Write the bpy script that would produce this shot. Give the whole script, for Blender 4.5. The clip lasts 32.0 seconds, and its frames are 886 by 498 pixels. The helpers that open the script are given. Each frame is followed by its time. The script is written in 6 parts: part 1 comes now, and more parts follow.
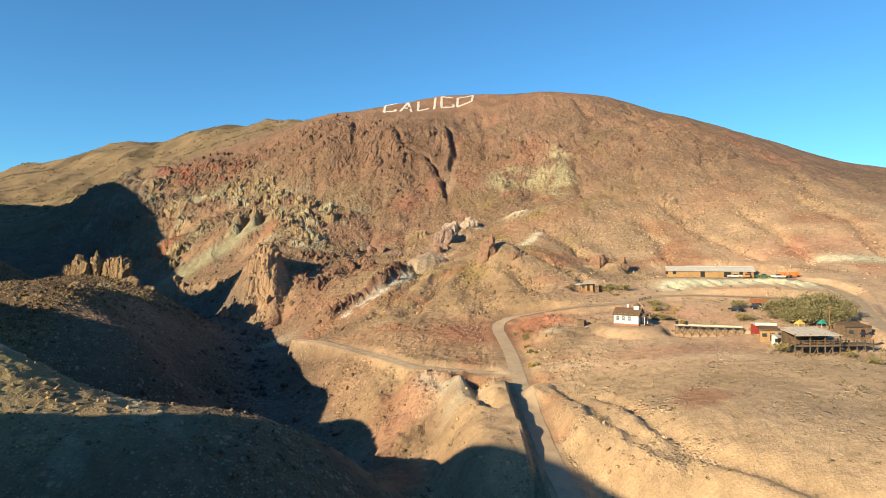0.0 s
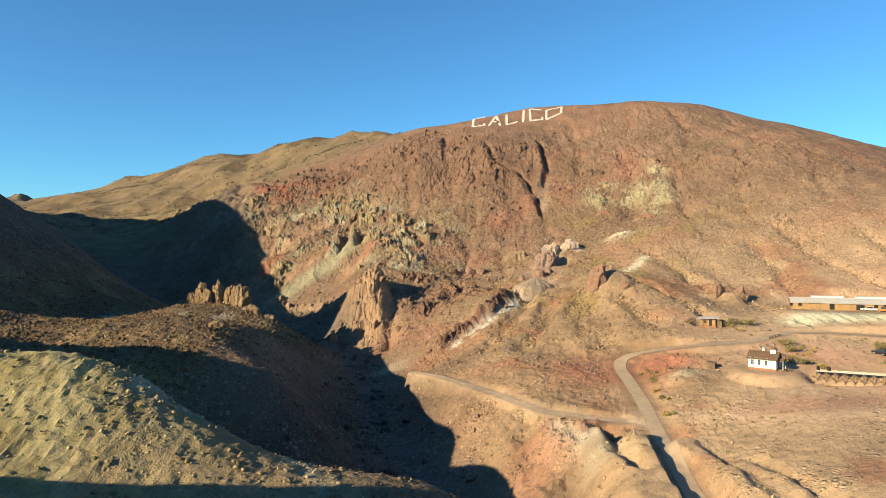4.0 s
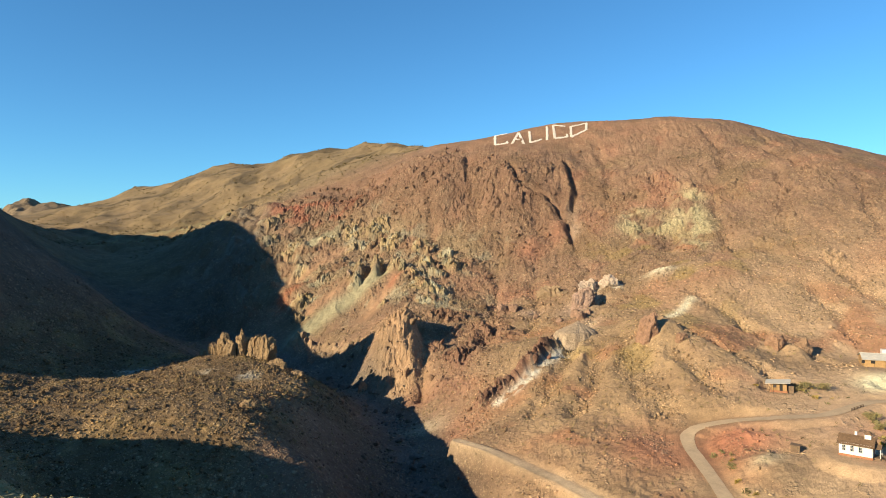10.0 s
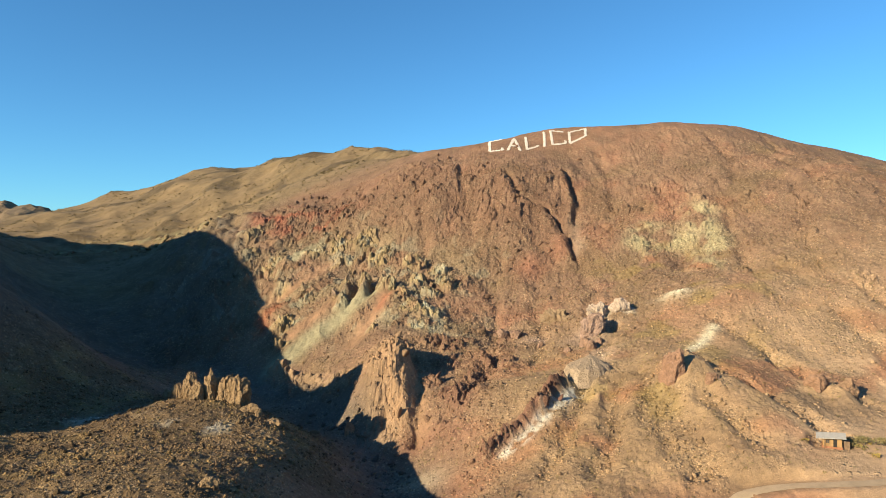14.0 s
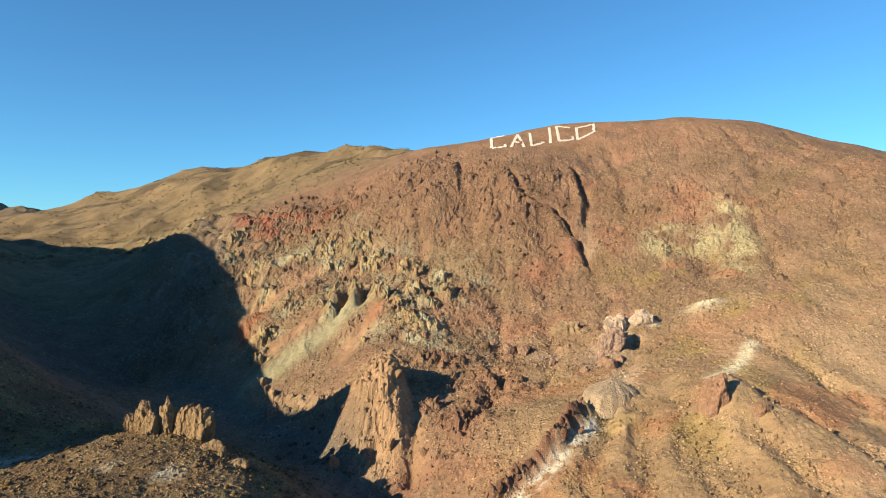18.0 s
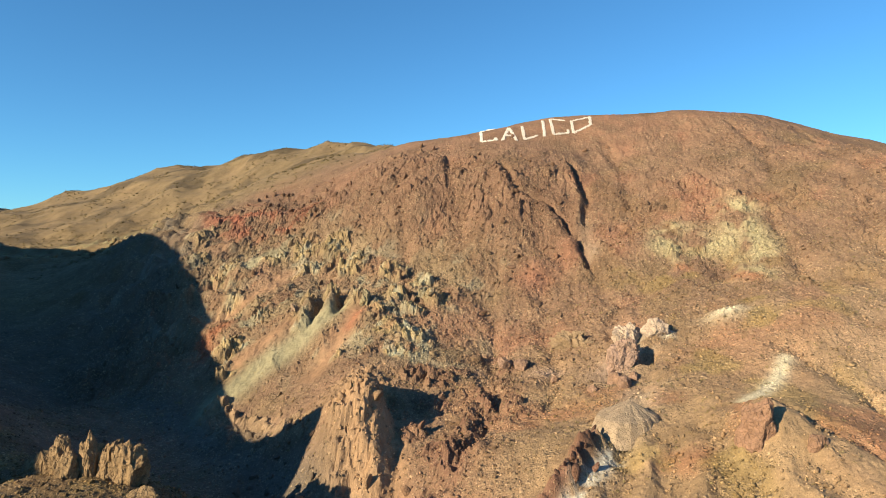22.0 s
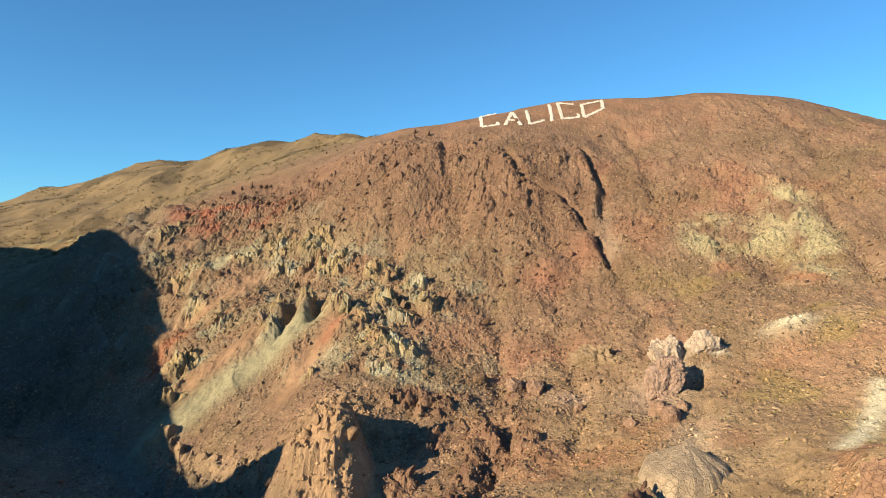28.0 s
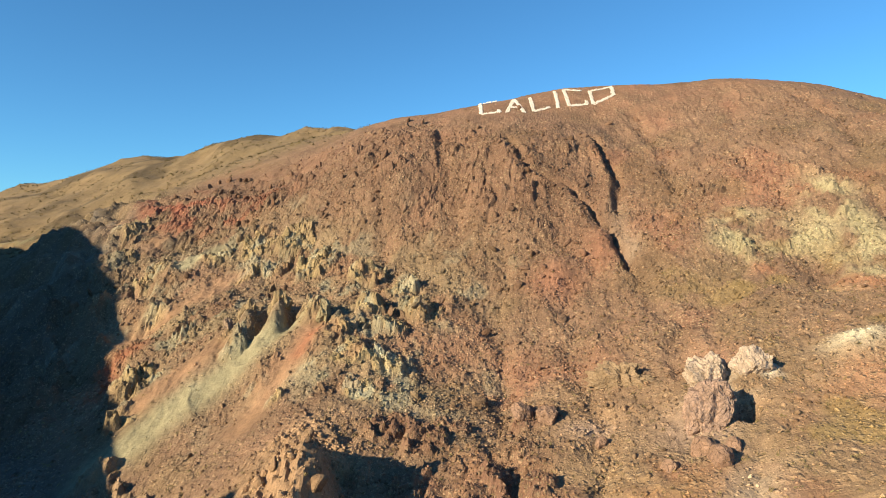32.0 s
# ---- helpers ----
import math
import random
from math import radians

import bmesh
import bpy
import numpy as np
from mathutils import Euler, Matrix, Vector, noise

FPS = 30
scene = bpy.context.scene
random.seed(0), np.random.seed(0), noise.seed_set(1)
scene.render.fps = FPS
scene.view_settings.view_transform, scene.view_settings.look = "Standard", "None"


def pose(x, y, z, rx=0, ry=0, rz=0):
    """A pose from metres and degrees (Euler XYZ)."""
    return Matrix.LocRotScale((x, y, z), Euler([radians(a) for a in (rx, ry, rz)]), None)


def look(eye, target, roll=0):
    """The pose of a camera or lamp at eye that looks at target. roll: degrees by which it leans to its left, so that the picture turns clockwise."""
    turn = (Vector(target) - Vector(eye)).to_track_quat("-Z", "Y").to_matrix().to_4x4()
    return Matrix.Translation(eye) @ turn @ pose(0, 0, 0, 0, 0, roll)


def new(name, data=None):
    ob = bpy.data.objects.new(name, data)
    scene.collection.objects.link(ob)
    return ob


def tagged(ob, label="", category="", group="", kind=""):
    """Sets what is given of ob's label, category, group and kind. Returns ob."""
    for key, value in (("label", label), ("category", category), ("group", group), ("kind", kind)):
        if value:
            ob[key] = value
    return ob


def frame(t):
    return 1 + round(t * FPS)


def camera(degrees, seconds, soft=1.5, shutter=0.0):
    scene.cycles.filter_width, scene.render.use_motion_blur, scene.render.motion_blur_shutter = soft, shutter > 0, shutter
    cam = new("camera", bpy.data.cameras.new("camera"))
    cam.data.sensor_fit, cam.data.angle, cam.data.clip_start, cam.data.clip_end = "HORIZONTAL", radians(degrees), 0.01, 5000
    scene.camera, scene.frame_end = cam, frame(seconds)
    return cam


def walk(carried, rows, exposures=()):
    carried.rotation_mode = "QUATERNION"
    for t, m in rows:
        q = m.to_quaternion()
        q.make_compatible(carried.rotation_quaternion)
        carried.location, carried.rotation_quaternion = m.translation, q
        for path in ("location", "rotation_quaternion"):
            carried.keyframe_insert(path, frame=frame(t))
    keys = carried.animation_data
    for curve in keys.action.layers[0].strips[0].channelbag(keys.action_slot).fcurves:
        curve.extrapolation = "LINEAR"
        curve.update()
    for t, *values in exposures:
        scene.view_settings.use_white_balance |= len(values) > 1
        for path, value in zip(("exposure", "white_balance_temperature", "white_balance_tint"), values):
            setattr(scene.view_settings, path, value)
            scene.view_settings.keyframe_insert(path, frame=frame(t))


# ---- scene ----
cam = camera(68.4, 32.0, soft=0.9)
METRES, EYE, TILT, LEAN, TURN = 230.0, 25.0, 0.0, 0.0, 0.0
ROWS = [
    (0.0, 0.0, 0.0, 0.0, 0.0, 0.0, 0.0),
    (0.5, -0.0115, 0.0004, 0.0058, 1.41, 0.02, 0.02),
    (1.0, -0.0225, 0.0006, 0.0121, 3.02, 0.03, 0.04),
    (1.5, -0.0317, 0.0005, 0.0184, 3.9, 0.04, 0.06),
    (2.0, -0.0405, -0.0, 0.0245, 3.92, 0.03, 0.05),
    (2.5, -0.0488, -0.0002, 0.0309, 4.62, 0.03, 0.05),
    (3.0, -0.0555, -0.0006, 0.0374, 5.67, 0.04, 0.08),
    (3.5, -0.0617, -0.001, 0.0437, 6.02, 0.04, 0.09),
    (5.5, -0.0837, -0.0017, 0.0699, 6.49, 0.06, 0.12),
    (6.0, -0.0889, -0.0006, 0.0766, 6.51, 0.05, 0.14),
    (6.5, -0.0942, 0.0024, 0.0833, 6.52, 0.04, 0.15),
    (7.0, -0.0995, 0.0074, 0.0902, 6.53, 0.02, 0.15),
    (7.5, -0.1048, 0.0143, 0.0972, 6.55, -0.0, 0.16),
    (8.0, -0.1102, 0.0229, 0.1042, 6.58, -0.01, 0.16),
    (8.5, -0.1156, 0.033, 0.1112, 6.59, -0.03, 0.17),
    (9.0, -0.1206, 0.0444, 0.1186, 6.62, -0.05, 0.17),
    (9.5, -0.126, 0.0573, 0.1252, 6.64, -0.04, 0.17),
    (10.0, -0.1317, 0.0702, 0.1328, 6.65, -0.06, 0.18),
    (10.5, -0.1368, 0.0852, 0.1395, 6.69, -0.04, 0.19),
    (11.0, -0.1419, 0.1, 0.1467, 6.72, -0.05, 0.19),
    (11.5, -0.1465, 0.1161, 0.1537, 6.73, -0.04, 0.18),
    (12.0, -0.1507, 0.1323, 0.1599, 6.68, -0.01, 0.19),
    (12.5, -0.1546, 0.1486, 0.1643, 6.57, 0.01, 0.19),
    (13.0, -0.158, 0.165, 0.1674, 6.09, 0.01, 0.19),
    (13.5, -0.1611, 0.1816, 0.17, 5.54, 0.02, 0.2),
    (14.0, -0.1639, 0.1988, 0.1723, 5.46, 0.02, 0.21),
    (14.5, -0.1662, 0.2167, 0.1739, 5.48, 0.04, 0.2),
    (16.5, -0.1748, 0.2899, 0.1765, 5.5, 0.12, 0.18),
    (17.0, -0.1763, 0.3086, 0.1768, 5.5, 0.15, 0.18),
    (17.5, -0.1783, 0.3272, 0.1773, 5.44, 0.17, 0.18),
    (18.0, -0.1799, 0.3459, 0.1776, 5.28, 0.2, 0.19),
    (18.5, -0.1818, 0.3644, 0.1778, 4.99, 0.21, 0.19),
    (19.0, -0.1835, 0.3829, 0.1778, 4.84, 0.24, 0.2),
    (19.5, -0.1855, 0.4012, 0.1776, 4.71, 0.27, 0.2),
    (20.0, -0.1873, 0.4191, 0.1775, 4.57, 0.28, 0.2),
    (20.5, -0.1892, 0.4372, 0.1773, 4.43, 0.3, 0.21),
    (21.0, -0.1909, 0.4552, 0.177, 4.29, 0.32, 0.21),
    (21.5, -0.1923, 0.4732, 0.1762, 4.16, 0.36, 0.21),
    (22.0, -0.1935, 0.4905, 0.1758, 4.05, 0.37, 0.22),
    (22.5, -0.1949, 0.5077, 0.175, 3.93, 0.38, 0.2),
    (23.0, -0.1962, 0.5245, 0.174, 3.88, 0.4, 0.18),
    (23.5, -0.1974, 0.5408, 0.1733, 3.82, 0.4, 0.2),
    (24.0, -0.1987, 0.5567, 0.1731, 3.81, 0.39, 0.2),
    (24.5, -0.2001, 0.5729, 0.1719, 3.79, 0.42, 0.21),
    (25.0, -0.2014, 0.589, 0.171, 3.78, 0.44, 0.21),
    (25.5, -0.2025, 0.6052, 0.1704, 3.77, 0.45, 0.21),
    (27.5, -0.2063, 0.6735, 0.1697, 3.71, 0.44, 0.23),
    (28.0, -0.2069, 0.6916, 0.1698, 3.7, 0.43, 0.24),
    (28.5, -0.2079, 0.7094, 0.17, 3.68, 0.43, 0.26),
    (29.0, -0.2087, 0.7272, 0.1699, 3.66, 0.43, 0.25),
    (29.5, -0.2096, 0.7452, 0.1697, 3.64, 0.44, 0.23),
    (30.0, -0.2097, 0.7631, 0.1698, 3.63, 0.43, 0.24),
    (30.5, -0.2098, 0.7812, 0.17, 3.61, 0.42, 0.24),
    (31.0, -0.2098, 0.7992, 0.1701, 3.59, 0.41, 0.23),
    (31.5, -0.2098, 0.8176, 0.1701, 3.57, 0.4, 0.24),
    (32.0, -0.21, 0.8361, 0.1695, 3.56, 0.4, 0.22),
]
walk(cam, [(t, pose(0, 0, EYE, TILT, LEAN, TURN) @ pose(METRES * x, METRES * y, METRES * z, 90 + pitch, roll, yaw)) for t, x, y, z, yaw, pitch, roll in ROWS])

# ---- light ----
SUN_FROM = Vector((-0.76, -0.65, 0.0)).normalized()
SUN_UP = radians(22.0)
world = bpy.data.worlds.new("sky")
scene.world = world
world.use_nodes = True
wt = world.node_tree
sky = wt.nodes.new("ShaderNodeTexSky")
sky.sky_type, sky.sun_disc = 'NISHITA', False
sky.sun_elevation = SUN_UP
sky.sun_rotation = math.atan2(SUN_FROM.x, SUN_FROM.y)
sky.altitude, sky.air_density, sky.dust_density, sky.ozone_density = 700.0, 1.0, 0.1, 5.0
wt.nodes["Background"].inputs["Strength"].default_value = 0.0715
deep = wt.nodes.new("ShaderNodeVectorMath")
deep.operation = 'MULTIPLY'
deep.inputs[1].default_value = (0.60, 1.03, 1.12)
wt.links.new(sky.outputs[0], deep.inputs[0])
wt.links.new(deep.outputs[0], wt.nodes["Background"].inputs["Color"])
sun = new("sun", bpy.data.lights.new("sun", 'SUN'))
sun.data.energy, sun.data.angle, sun.data.color = 5.0, radians(0.53), (1.0, 0.83, 0.56)
sun_way = SUN_FROM * math.cos(SUN_UP) + Vector((0, 0, math.sin(SUN_UP)))
sun.matrix_world = look(sun_way * 100, (0, 0, 0))
scene.view_settings.exposure = 1.14

# ---- noise on arrays ----
def lattice(ix, iy, seed):
    h = (ix * 374761393 + iy * 668265263 + int(seed) * 974634541) & 0x7FFFFFFF
    h = ((h ^ (h >> 13)) * 1274126177) & 0x7FFFFFFF
    return h ^ (h >> 15) ^ (h >> 8)


TURNS = np.linspace(0, 2 * np.pi, 256, endpoint=False)
COS, SIN = np.cos(TURNS), np.sin(TURNS)


def gnoise(x, y, seed=0):
    """Gradient noise, about -1 to 1."""
    ix, iy = np.floor(x), np.floor(y)
    fx, fy = x - ix, y - iy
    u, v = fx * fx * fx * (fx * (fx * 6 - 15) + 10), fy * fy * fy * (fy * (fy * 6 - 15) + 10)
    jx, jy = ix.astype(np.int64), iy.astype(np.int64)

    def corner(a, b):
        k = lattice(jx + a, jy + b, seed) & 255
        return COS[k] * (fx - a) + SIN[k] * (fy - b)
    n0 = corner(0, 0)
    n0 += u * (corner(1, 0) - n0)
    n1 = corner(0, 1)
    n1 += u * (corner(1, 1) - n1)
    return np.clip((n0 + v * (n1 - n0)) * 1.5, -1, 1)


def fbm(x, y, size, octaves, seed=0, gain=0.5):
    total, amp = 0.0, 1.0
    for k in range(octaves):
        total = total + amp * gnoise(x / size + 17.3 * k, y / size - 9.1 * k, seed + k)
        size, amp = size / 2.03, amp * gain
    return total


def ridged(x, y, size, octaves, seed=0, gain=0.5):
    total, amp = 0.0, 1.0
    for k in range(octaves):
        total = total + amp * (1 - 2 * np.abs(gnoise(x / size + 5.7 * k, y / size + 3.3 * k, seed + k)))
        size, amp = size / 2.1, amp * gain
    return total


def smooth(a, b, x):
    t = np.clip((x - a) / (b - a), 0, 1)
    return t * t * (3 - 2 * t)


def bell(x, y, cx, cy, rx, ry=None, turn=0.0):
    """1 at the centre, falling smoothly to nothing past the radii."""
    c, s = math.cos(radians(turn)), math.sin(radians(turn))
    dx, dy = x - cx, y - cy
    ry = ry or rx
    return np.exp(-(((dx * c + dy * s) / rx) ** 2 + ((-dx * s + dy * c) / ry) ** 2))


def along(x, y, line):
    """Distance from a polyline in plan, and the share of its length at the nearest place."""
    best, share = np.full(np.shape(x), 1e9), np.zeros(np.shape(x))
    pts = np.array([p[:2] for p in line], float)
    seg = np.linalg.norm(np.diff(pts, axis=0), axis=1)
    start = np.concatenate([[0], np.cumsum(seg)])
    for i in range(len(seg)):
        d = pts[i + 1] - pts[i]
        t = np.clip(((x - pts[i][0]) * d[0] + (y - pts[i][1]) * d[1]) / (seg[i] ** 2), 0, 1)
        dist = np.hypot(x - pts[i][0] - t * d[0], y - pts[i][1] - t * d[1])
        near = dist < best
        best, share = np.where(near, dist, best), np.where(near, (start[i] + t * seg[i]) / start[-1], share)
    return best, share


# ---- the lie of the land: crests, spurs and stream beds ----
LAND = {
    "summit_crest": [(-101, 585, 146), (-69, 585, 150), (-38, 585, 156), (6, 587, 163), (50, 590, 165), (97, 580, 165), (135, 574, 160.5),
                     (177, 578, 150.5), (213, 584, 143), (264, 590, 132), (315, 590, 117), (401, 590, 99), (540, 600, 70)],
    "back_of_summit": [(-40, 690, 146), (60, 690, 146), (160, 690, 132), (300, 700, 96), (450, 720, 62), (200, 900, 80), (0, 900, 120), (600, 900, 30)],
    "far_hills": [(-133, 740, 166), (-175, 820, 184), (-239, 860, 192), (-302, 900, 191), (-395, 1005, 198), (-480, 1020, 192), (-604, 1030, 167),
                  (-650, 1030, 154), (-722, 1000, 126), (-900, 1000, 90)],
    "far_back": [(-300, 1250, 170), (-600, 1250, 130), (0, 1250, 110), (-950, 1250, 60)],
    "upper_face": [(-82, 516, 122), (-60, 500, 110), (-38, 476, 102), (1, 495, 112), (19, 519, 121), (60, 500, 118), (99, 479, 114), (163, 448, 108), (260, 430, 74), (380, 420, 52)],
    "mid_face": [(-82, 487, 103), (-67, 478, 87), (-2, 461, 82), (22, 425, 70), (46, 422, 69), (71, 424, 78), (97, 416, 78), (168, 376, 68), (227, 350, 54), (340, 340, 38)],
    "lower_face": [(-92, 453, 61), (-70, 437, 54), (-25, 424, 57), (-5, 433, 62), (5, 412, 55), (68, 387, 55), (66, 351, 49), (117, 361, 56), (153, 338, 50), (206, 305, 38), (300, 280, 20)],
    "apron": [(-65, 367, 25), (-40, 388, 31), (3, 358, 34), (8, 341, 30), (38, 351, 41), (46, 324, 32), (95, 321, 33), (140, 305, 30), (188, 270, 24)],
    "school_spur": [(21, 273, 23), (30, 288, 25), (45, 308, 26), (70, 269, 15), (60, 234, 9.5), (36, 227, 8), (30, 229, 8), (6, 232, 3.7), (-9, 216, 0)],
    "gully_spur": [(-7, 277, 13.5), (13, 262, 13), (13, 253, 12), (5, 275, 15.7), (3, 293, 17.3), (-24, 283, 16)],
    "crag_edge": [(-169, 538, 97), (-192, 539, 96), (-160, 517, 91), (-181, 489, 66), (-207, 485, 64), (-179, 467, 60), (-121, 464, 62), (-118, 425, 46), (-128, 419, 45), (-114, 403, 45), (-99, 388, 40)],
    "crag_foot": [(-193, 430, 30), (-143, 377, 21), (-124, 375, 20), (-86, 373, 31), (-68, 345, 21), (-104, 358, 22), (-44, 308, 12.5)],
    "tower": [(-84, 315, 22), (-91, 318, 18), (-80, 312, 19), (-83, 303, 11), (-85, 295, -1), (-78, 289, -6), (-87, 338, 20), (-99.6, 312, 8), (-98, 291, -5), (-112, 330, 8)],
    "tower_ravine": [(-74, 306, 8), (-71, 294, 3.5), (-71, 286, -6), (-75, 322, 14)],
    "ravine_ribs": [(-63, 327, 14), (-69.6, 309, 10), (-62, 342, 21), (-46, 328, 14.5), (-53, 290, 8), (-60, 290, 4), (-64, 272, -6)],
    "north_canyon_rim": [(-272, 572, 88), (-272, 516, 68), (-384, 662, 70), (-480, 700, 78), (-600, 760, 90)],
    "canyon_floor": [(-420, 560, 50), (-310, 470, 28), (-250, 420, 14), (-195, 378, 4), (-150, 343, -2), (-112, 312, -7), (-92, 285, -10), (-72, 250, -14), (-64, 215, -18),
                     (-48, 175, -22), (-26, 140, -26), (0, 108, -28), (25, 70, -30), (60, 20, -34)],
    "canyon_shelf": [(-36, 184, -18), (-52, 206, -18), (-26, 164, -20), (-60, 230, -15)],
    "tower_foot": [(-104, 300, -6), (-91, 280, -9), (-87, 266, -11), (-80, 252, -13)],
    "mouth_spur": [(-35, 252, 0), (-43, 222, -6), (-28, 200, -7), (-8, 168, -9), (11, 156, -10)],
    "knolls": [(-148, 203, 11.5), (-126, 151, 10), (-154, 264, 12.6), (-134, 266, 12), (-123, 221, 10), (-184, 250, 10)],
    "knoll_edge": [(-77, 162, 5.5), (-108, 154, 9.5), (-88, 160, 8.5), (-89, 174, 9), (-72, 178, -11), (-93, 202, 8), (-77, 206, -8), (-102, 238, 7), (-86, 242, -7), (-115, 258, 8), (-100, 264, -2)],
    "near_ridge": [(-208, 112, 20), (-174, 110, 37), (-154, 108, 41), (-126, 103, 35), (-110, 105, 20), (-95, 106, 19), (-82, 105, 16.5), (-65, 104, 7.5), (-59, 102, 4), (-47, 103, 0.4), (-33, 110, -3.2), (-20, 110, -8), (-10, 106, -14)],
    "behind_near_ridge": [(-165, 131, 25), (-195, 136, 18), (-160, 150, 17), (-122, 128, 4), (-95, 130, -4), (-72, 132, -11), (-52, 132, -15), (-30, 134, -20)],
    "near_slope": [(-112, 84, 9), (-90, 84, 6), (-66, 82, -2), (-60, 66, -8), (-38, 80, -5), (-16, 86, -12), (0, 60, -24), (-60, 30, -8)],
    "road_side": [(17, 121, -10.5), (19, 182, -4), (19, 215, -0.7), (25, 142, -8), (47, 131, -4.6), (68, 185, 1.7), (57, 190, 3), (36, 192, -0.7), (54, 191, 2.5)],
    "east_flat": [(100, 165, 1.5), (114, 172, 1), (132, 199, 6), (84, 126, -3), (62, 93, -8), (43, 96, -9), (90, 60, -14), (150, 120, -6), (220, 160, 0), (320, 150, -8), (110, 235, 13)],
    "west_hill": [(-212, 302, 24), (-236, 292, 46), (-270, 290, 68), (-353, 310, 104), (-400, 355, 132), (-440, 395, 150), (-500, 450, 155), (-570, 550, 150), (-700, 650, 130), (-300, 210, 80), (-290, 150, 70), (-330, 60, 70)],
    "west_crest": [(-459, 347, 184), (-430, 284, 171), (-410, 270, 159), (-394, 256, 144), (-374, 249, 128), (-292, 273, 89)],
    "west_hill_foot": [(-430, 490, 72), (-330, 405, 45), (-515, 610, 84), (-250, 345, 20)],
    "south_hill": [(-60, 0, 22), (-88, 22, 42), (-92, 38, 36.5), (-104, 57, 18), (-120, 14, 48), (-150, -20, 56), (-112, 60, 18), (-135, 55, 20), (-190, 90, 22), (-230, 40, 40)],
    "east_shoulder": [(160, 535, 136), (189, 525, 126), (235, 525, 115), (290, 540, 104), (337, 543, 93), (373, 549, 88)],
    "rim": [(-900, 300, 80), (-900, 700, 70), (-400, -100, 60), (0, -200, -20), (400, -100, -40), (700, 200, -30), (800, 600, 0), (-900, -200, 40), (700, 1200, 0), (900, -250, -45)],
}


class Land:
    """A thin plate laid over the crests and beds above."""

    def __init__(self, lines):
        p = np.array([q for line in lines.values() for q in line], float)
        self.at = p[:, :2] / 100.0
        n = len(p)
        a = np.zeros((n + 3, n + 3))
        a[:n, :n] = self.plate(self.at) + 0.004 * np.eye(n)
        a[:n, n], a[:n, n + 1:] = 1, self.at
        a[n:, :n] = a[:n, n:].T
        self.w = np.linalg.solve(a, np.concatenate([p[:, 2], [0, 0, 0]]))

    def plate(self, q):
        d2 = ((q[:, None, :] - self.at[None]) ** 2).sum(2)
        return 0.5 * d2 * np.log(d2 + 1e-9)

    def __call__(self, x, y):
        q = np.stack([np.ravel(x), np.ravel(y)], 1) / 100.0
        out = np.concatenate([self.plate(c) @ self.w[:-3] + self.w[-3] + c @ self.w[-2:] for c in np.array_split(q, max(1, len(q) // 20000))])
        return out.reshape(np.shape(x))


land = Land(LAND)
STEP = 5.0
GX, GY = np.arange(-960, 925, STEP), np.arange(-300, 1305, STEP)
COARSE = land(*np.meshgrid(GX, GY))


def cubic(p0, p1, p2, p3, t):
    return p1 + 0.5 * t * (p2 - p0 + t * (2 * p0 - 5 * p1 + 4 * p2 - p3 + t * (3 * (p1 - p2) + p3 - p0)))


def base_height(x, y):
    fx = np.clip((x - GX[0]) / STEP, 1.0, len(GX) - 2.001)
    fy = np.clip((y - GY[0]) / STEP, 1.0, len(GY) - 2.001)
    ix, iy = fx.astype(int), fy.astype(int)
    tx, ty = fx - ix, fy - iy
    ix, iy = np.clip(ix, 1, len(GX) - 3), np.clip(iy, 1, len(GY) - 3)
    rows = [cubic(*[COARSE[iy + j, ix + i] for i in (-1, 0, 1, 2)], tx) for j in (-1, 0, 1, 2)]
    return cubic(*rows, ty)


# ---- crags, gullies, roads: what roughens the land ----
CRAGS = [(-212, 462), (-184, 486), (-150, 482), (-124, 460), (-100, 446), (-74, 432)]
CRAGS_LOW = [(-172, 424), (-132, 408), (-104, 392), (-74, 374)]
FACE_ROCK = [(-170, 540), (-118, 520), (-80, 500), (-40, 478), (-12, 468)]
TOWER = [(-88, 338), (-84, 314), (-83, 296)]
TOWER_EDGE = [(-84, 326), (-80, 314), (-78, 305), (-75, 296)]
DARK_RIBS = [(-42, 338), (-48, 318), (-54, 296), (-62, 282)]
SHADED_WALL = [(-470, 640), (-375, 668), (-300, 605), (-262, 515), (-228, 452), (-205, 410)]
WASH = [(6, 326), (2, 316), (-4, 300), (-13, 281.5), (-17.5, 276.5), (-21.5, 271), (-24.5, 267.5), (-28.5, 263), (-33, 259), (-38, 255), (-48, 248), (-60, 240)]
WASH_BANK = [(-18, 286), (-21.5, 280), (-25, 273), (-28, 269.5), (-32.5, 265.5), (-36.5, 262.5), (-40, 259.5), (-45, 256)]
DARK_GULLY = [(-35, 500), (-33, 484), (-28, 475), (-22, 473), (-13, 469), (-5, 460), (1, 443), (3, 420)]
LOW_GULLY = [(3, 420), (3, 404), (6, 393), (9, 383), (3, 372), (1, 358)]
SIDE_GULLY = [(4, 508), (7, 490), (9, 474), (6, 458)]
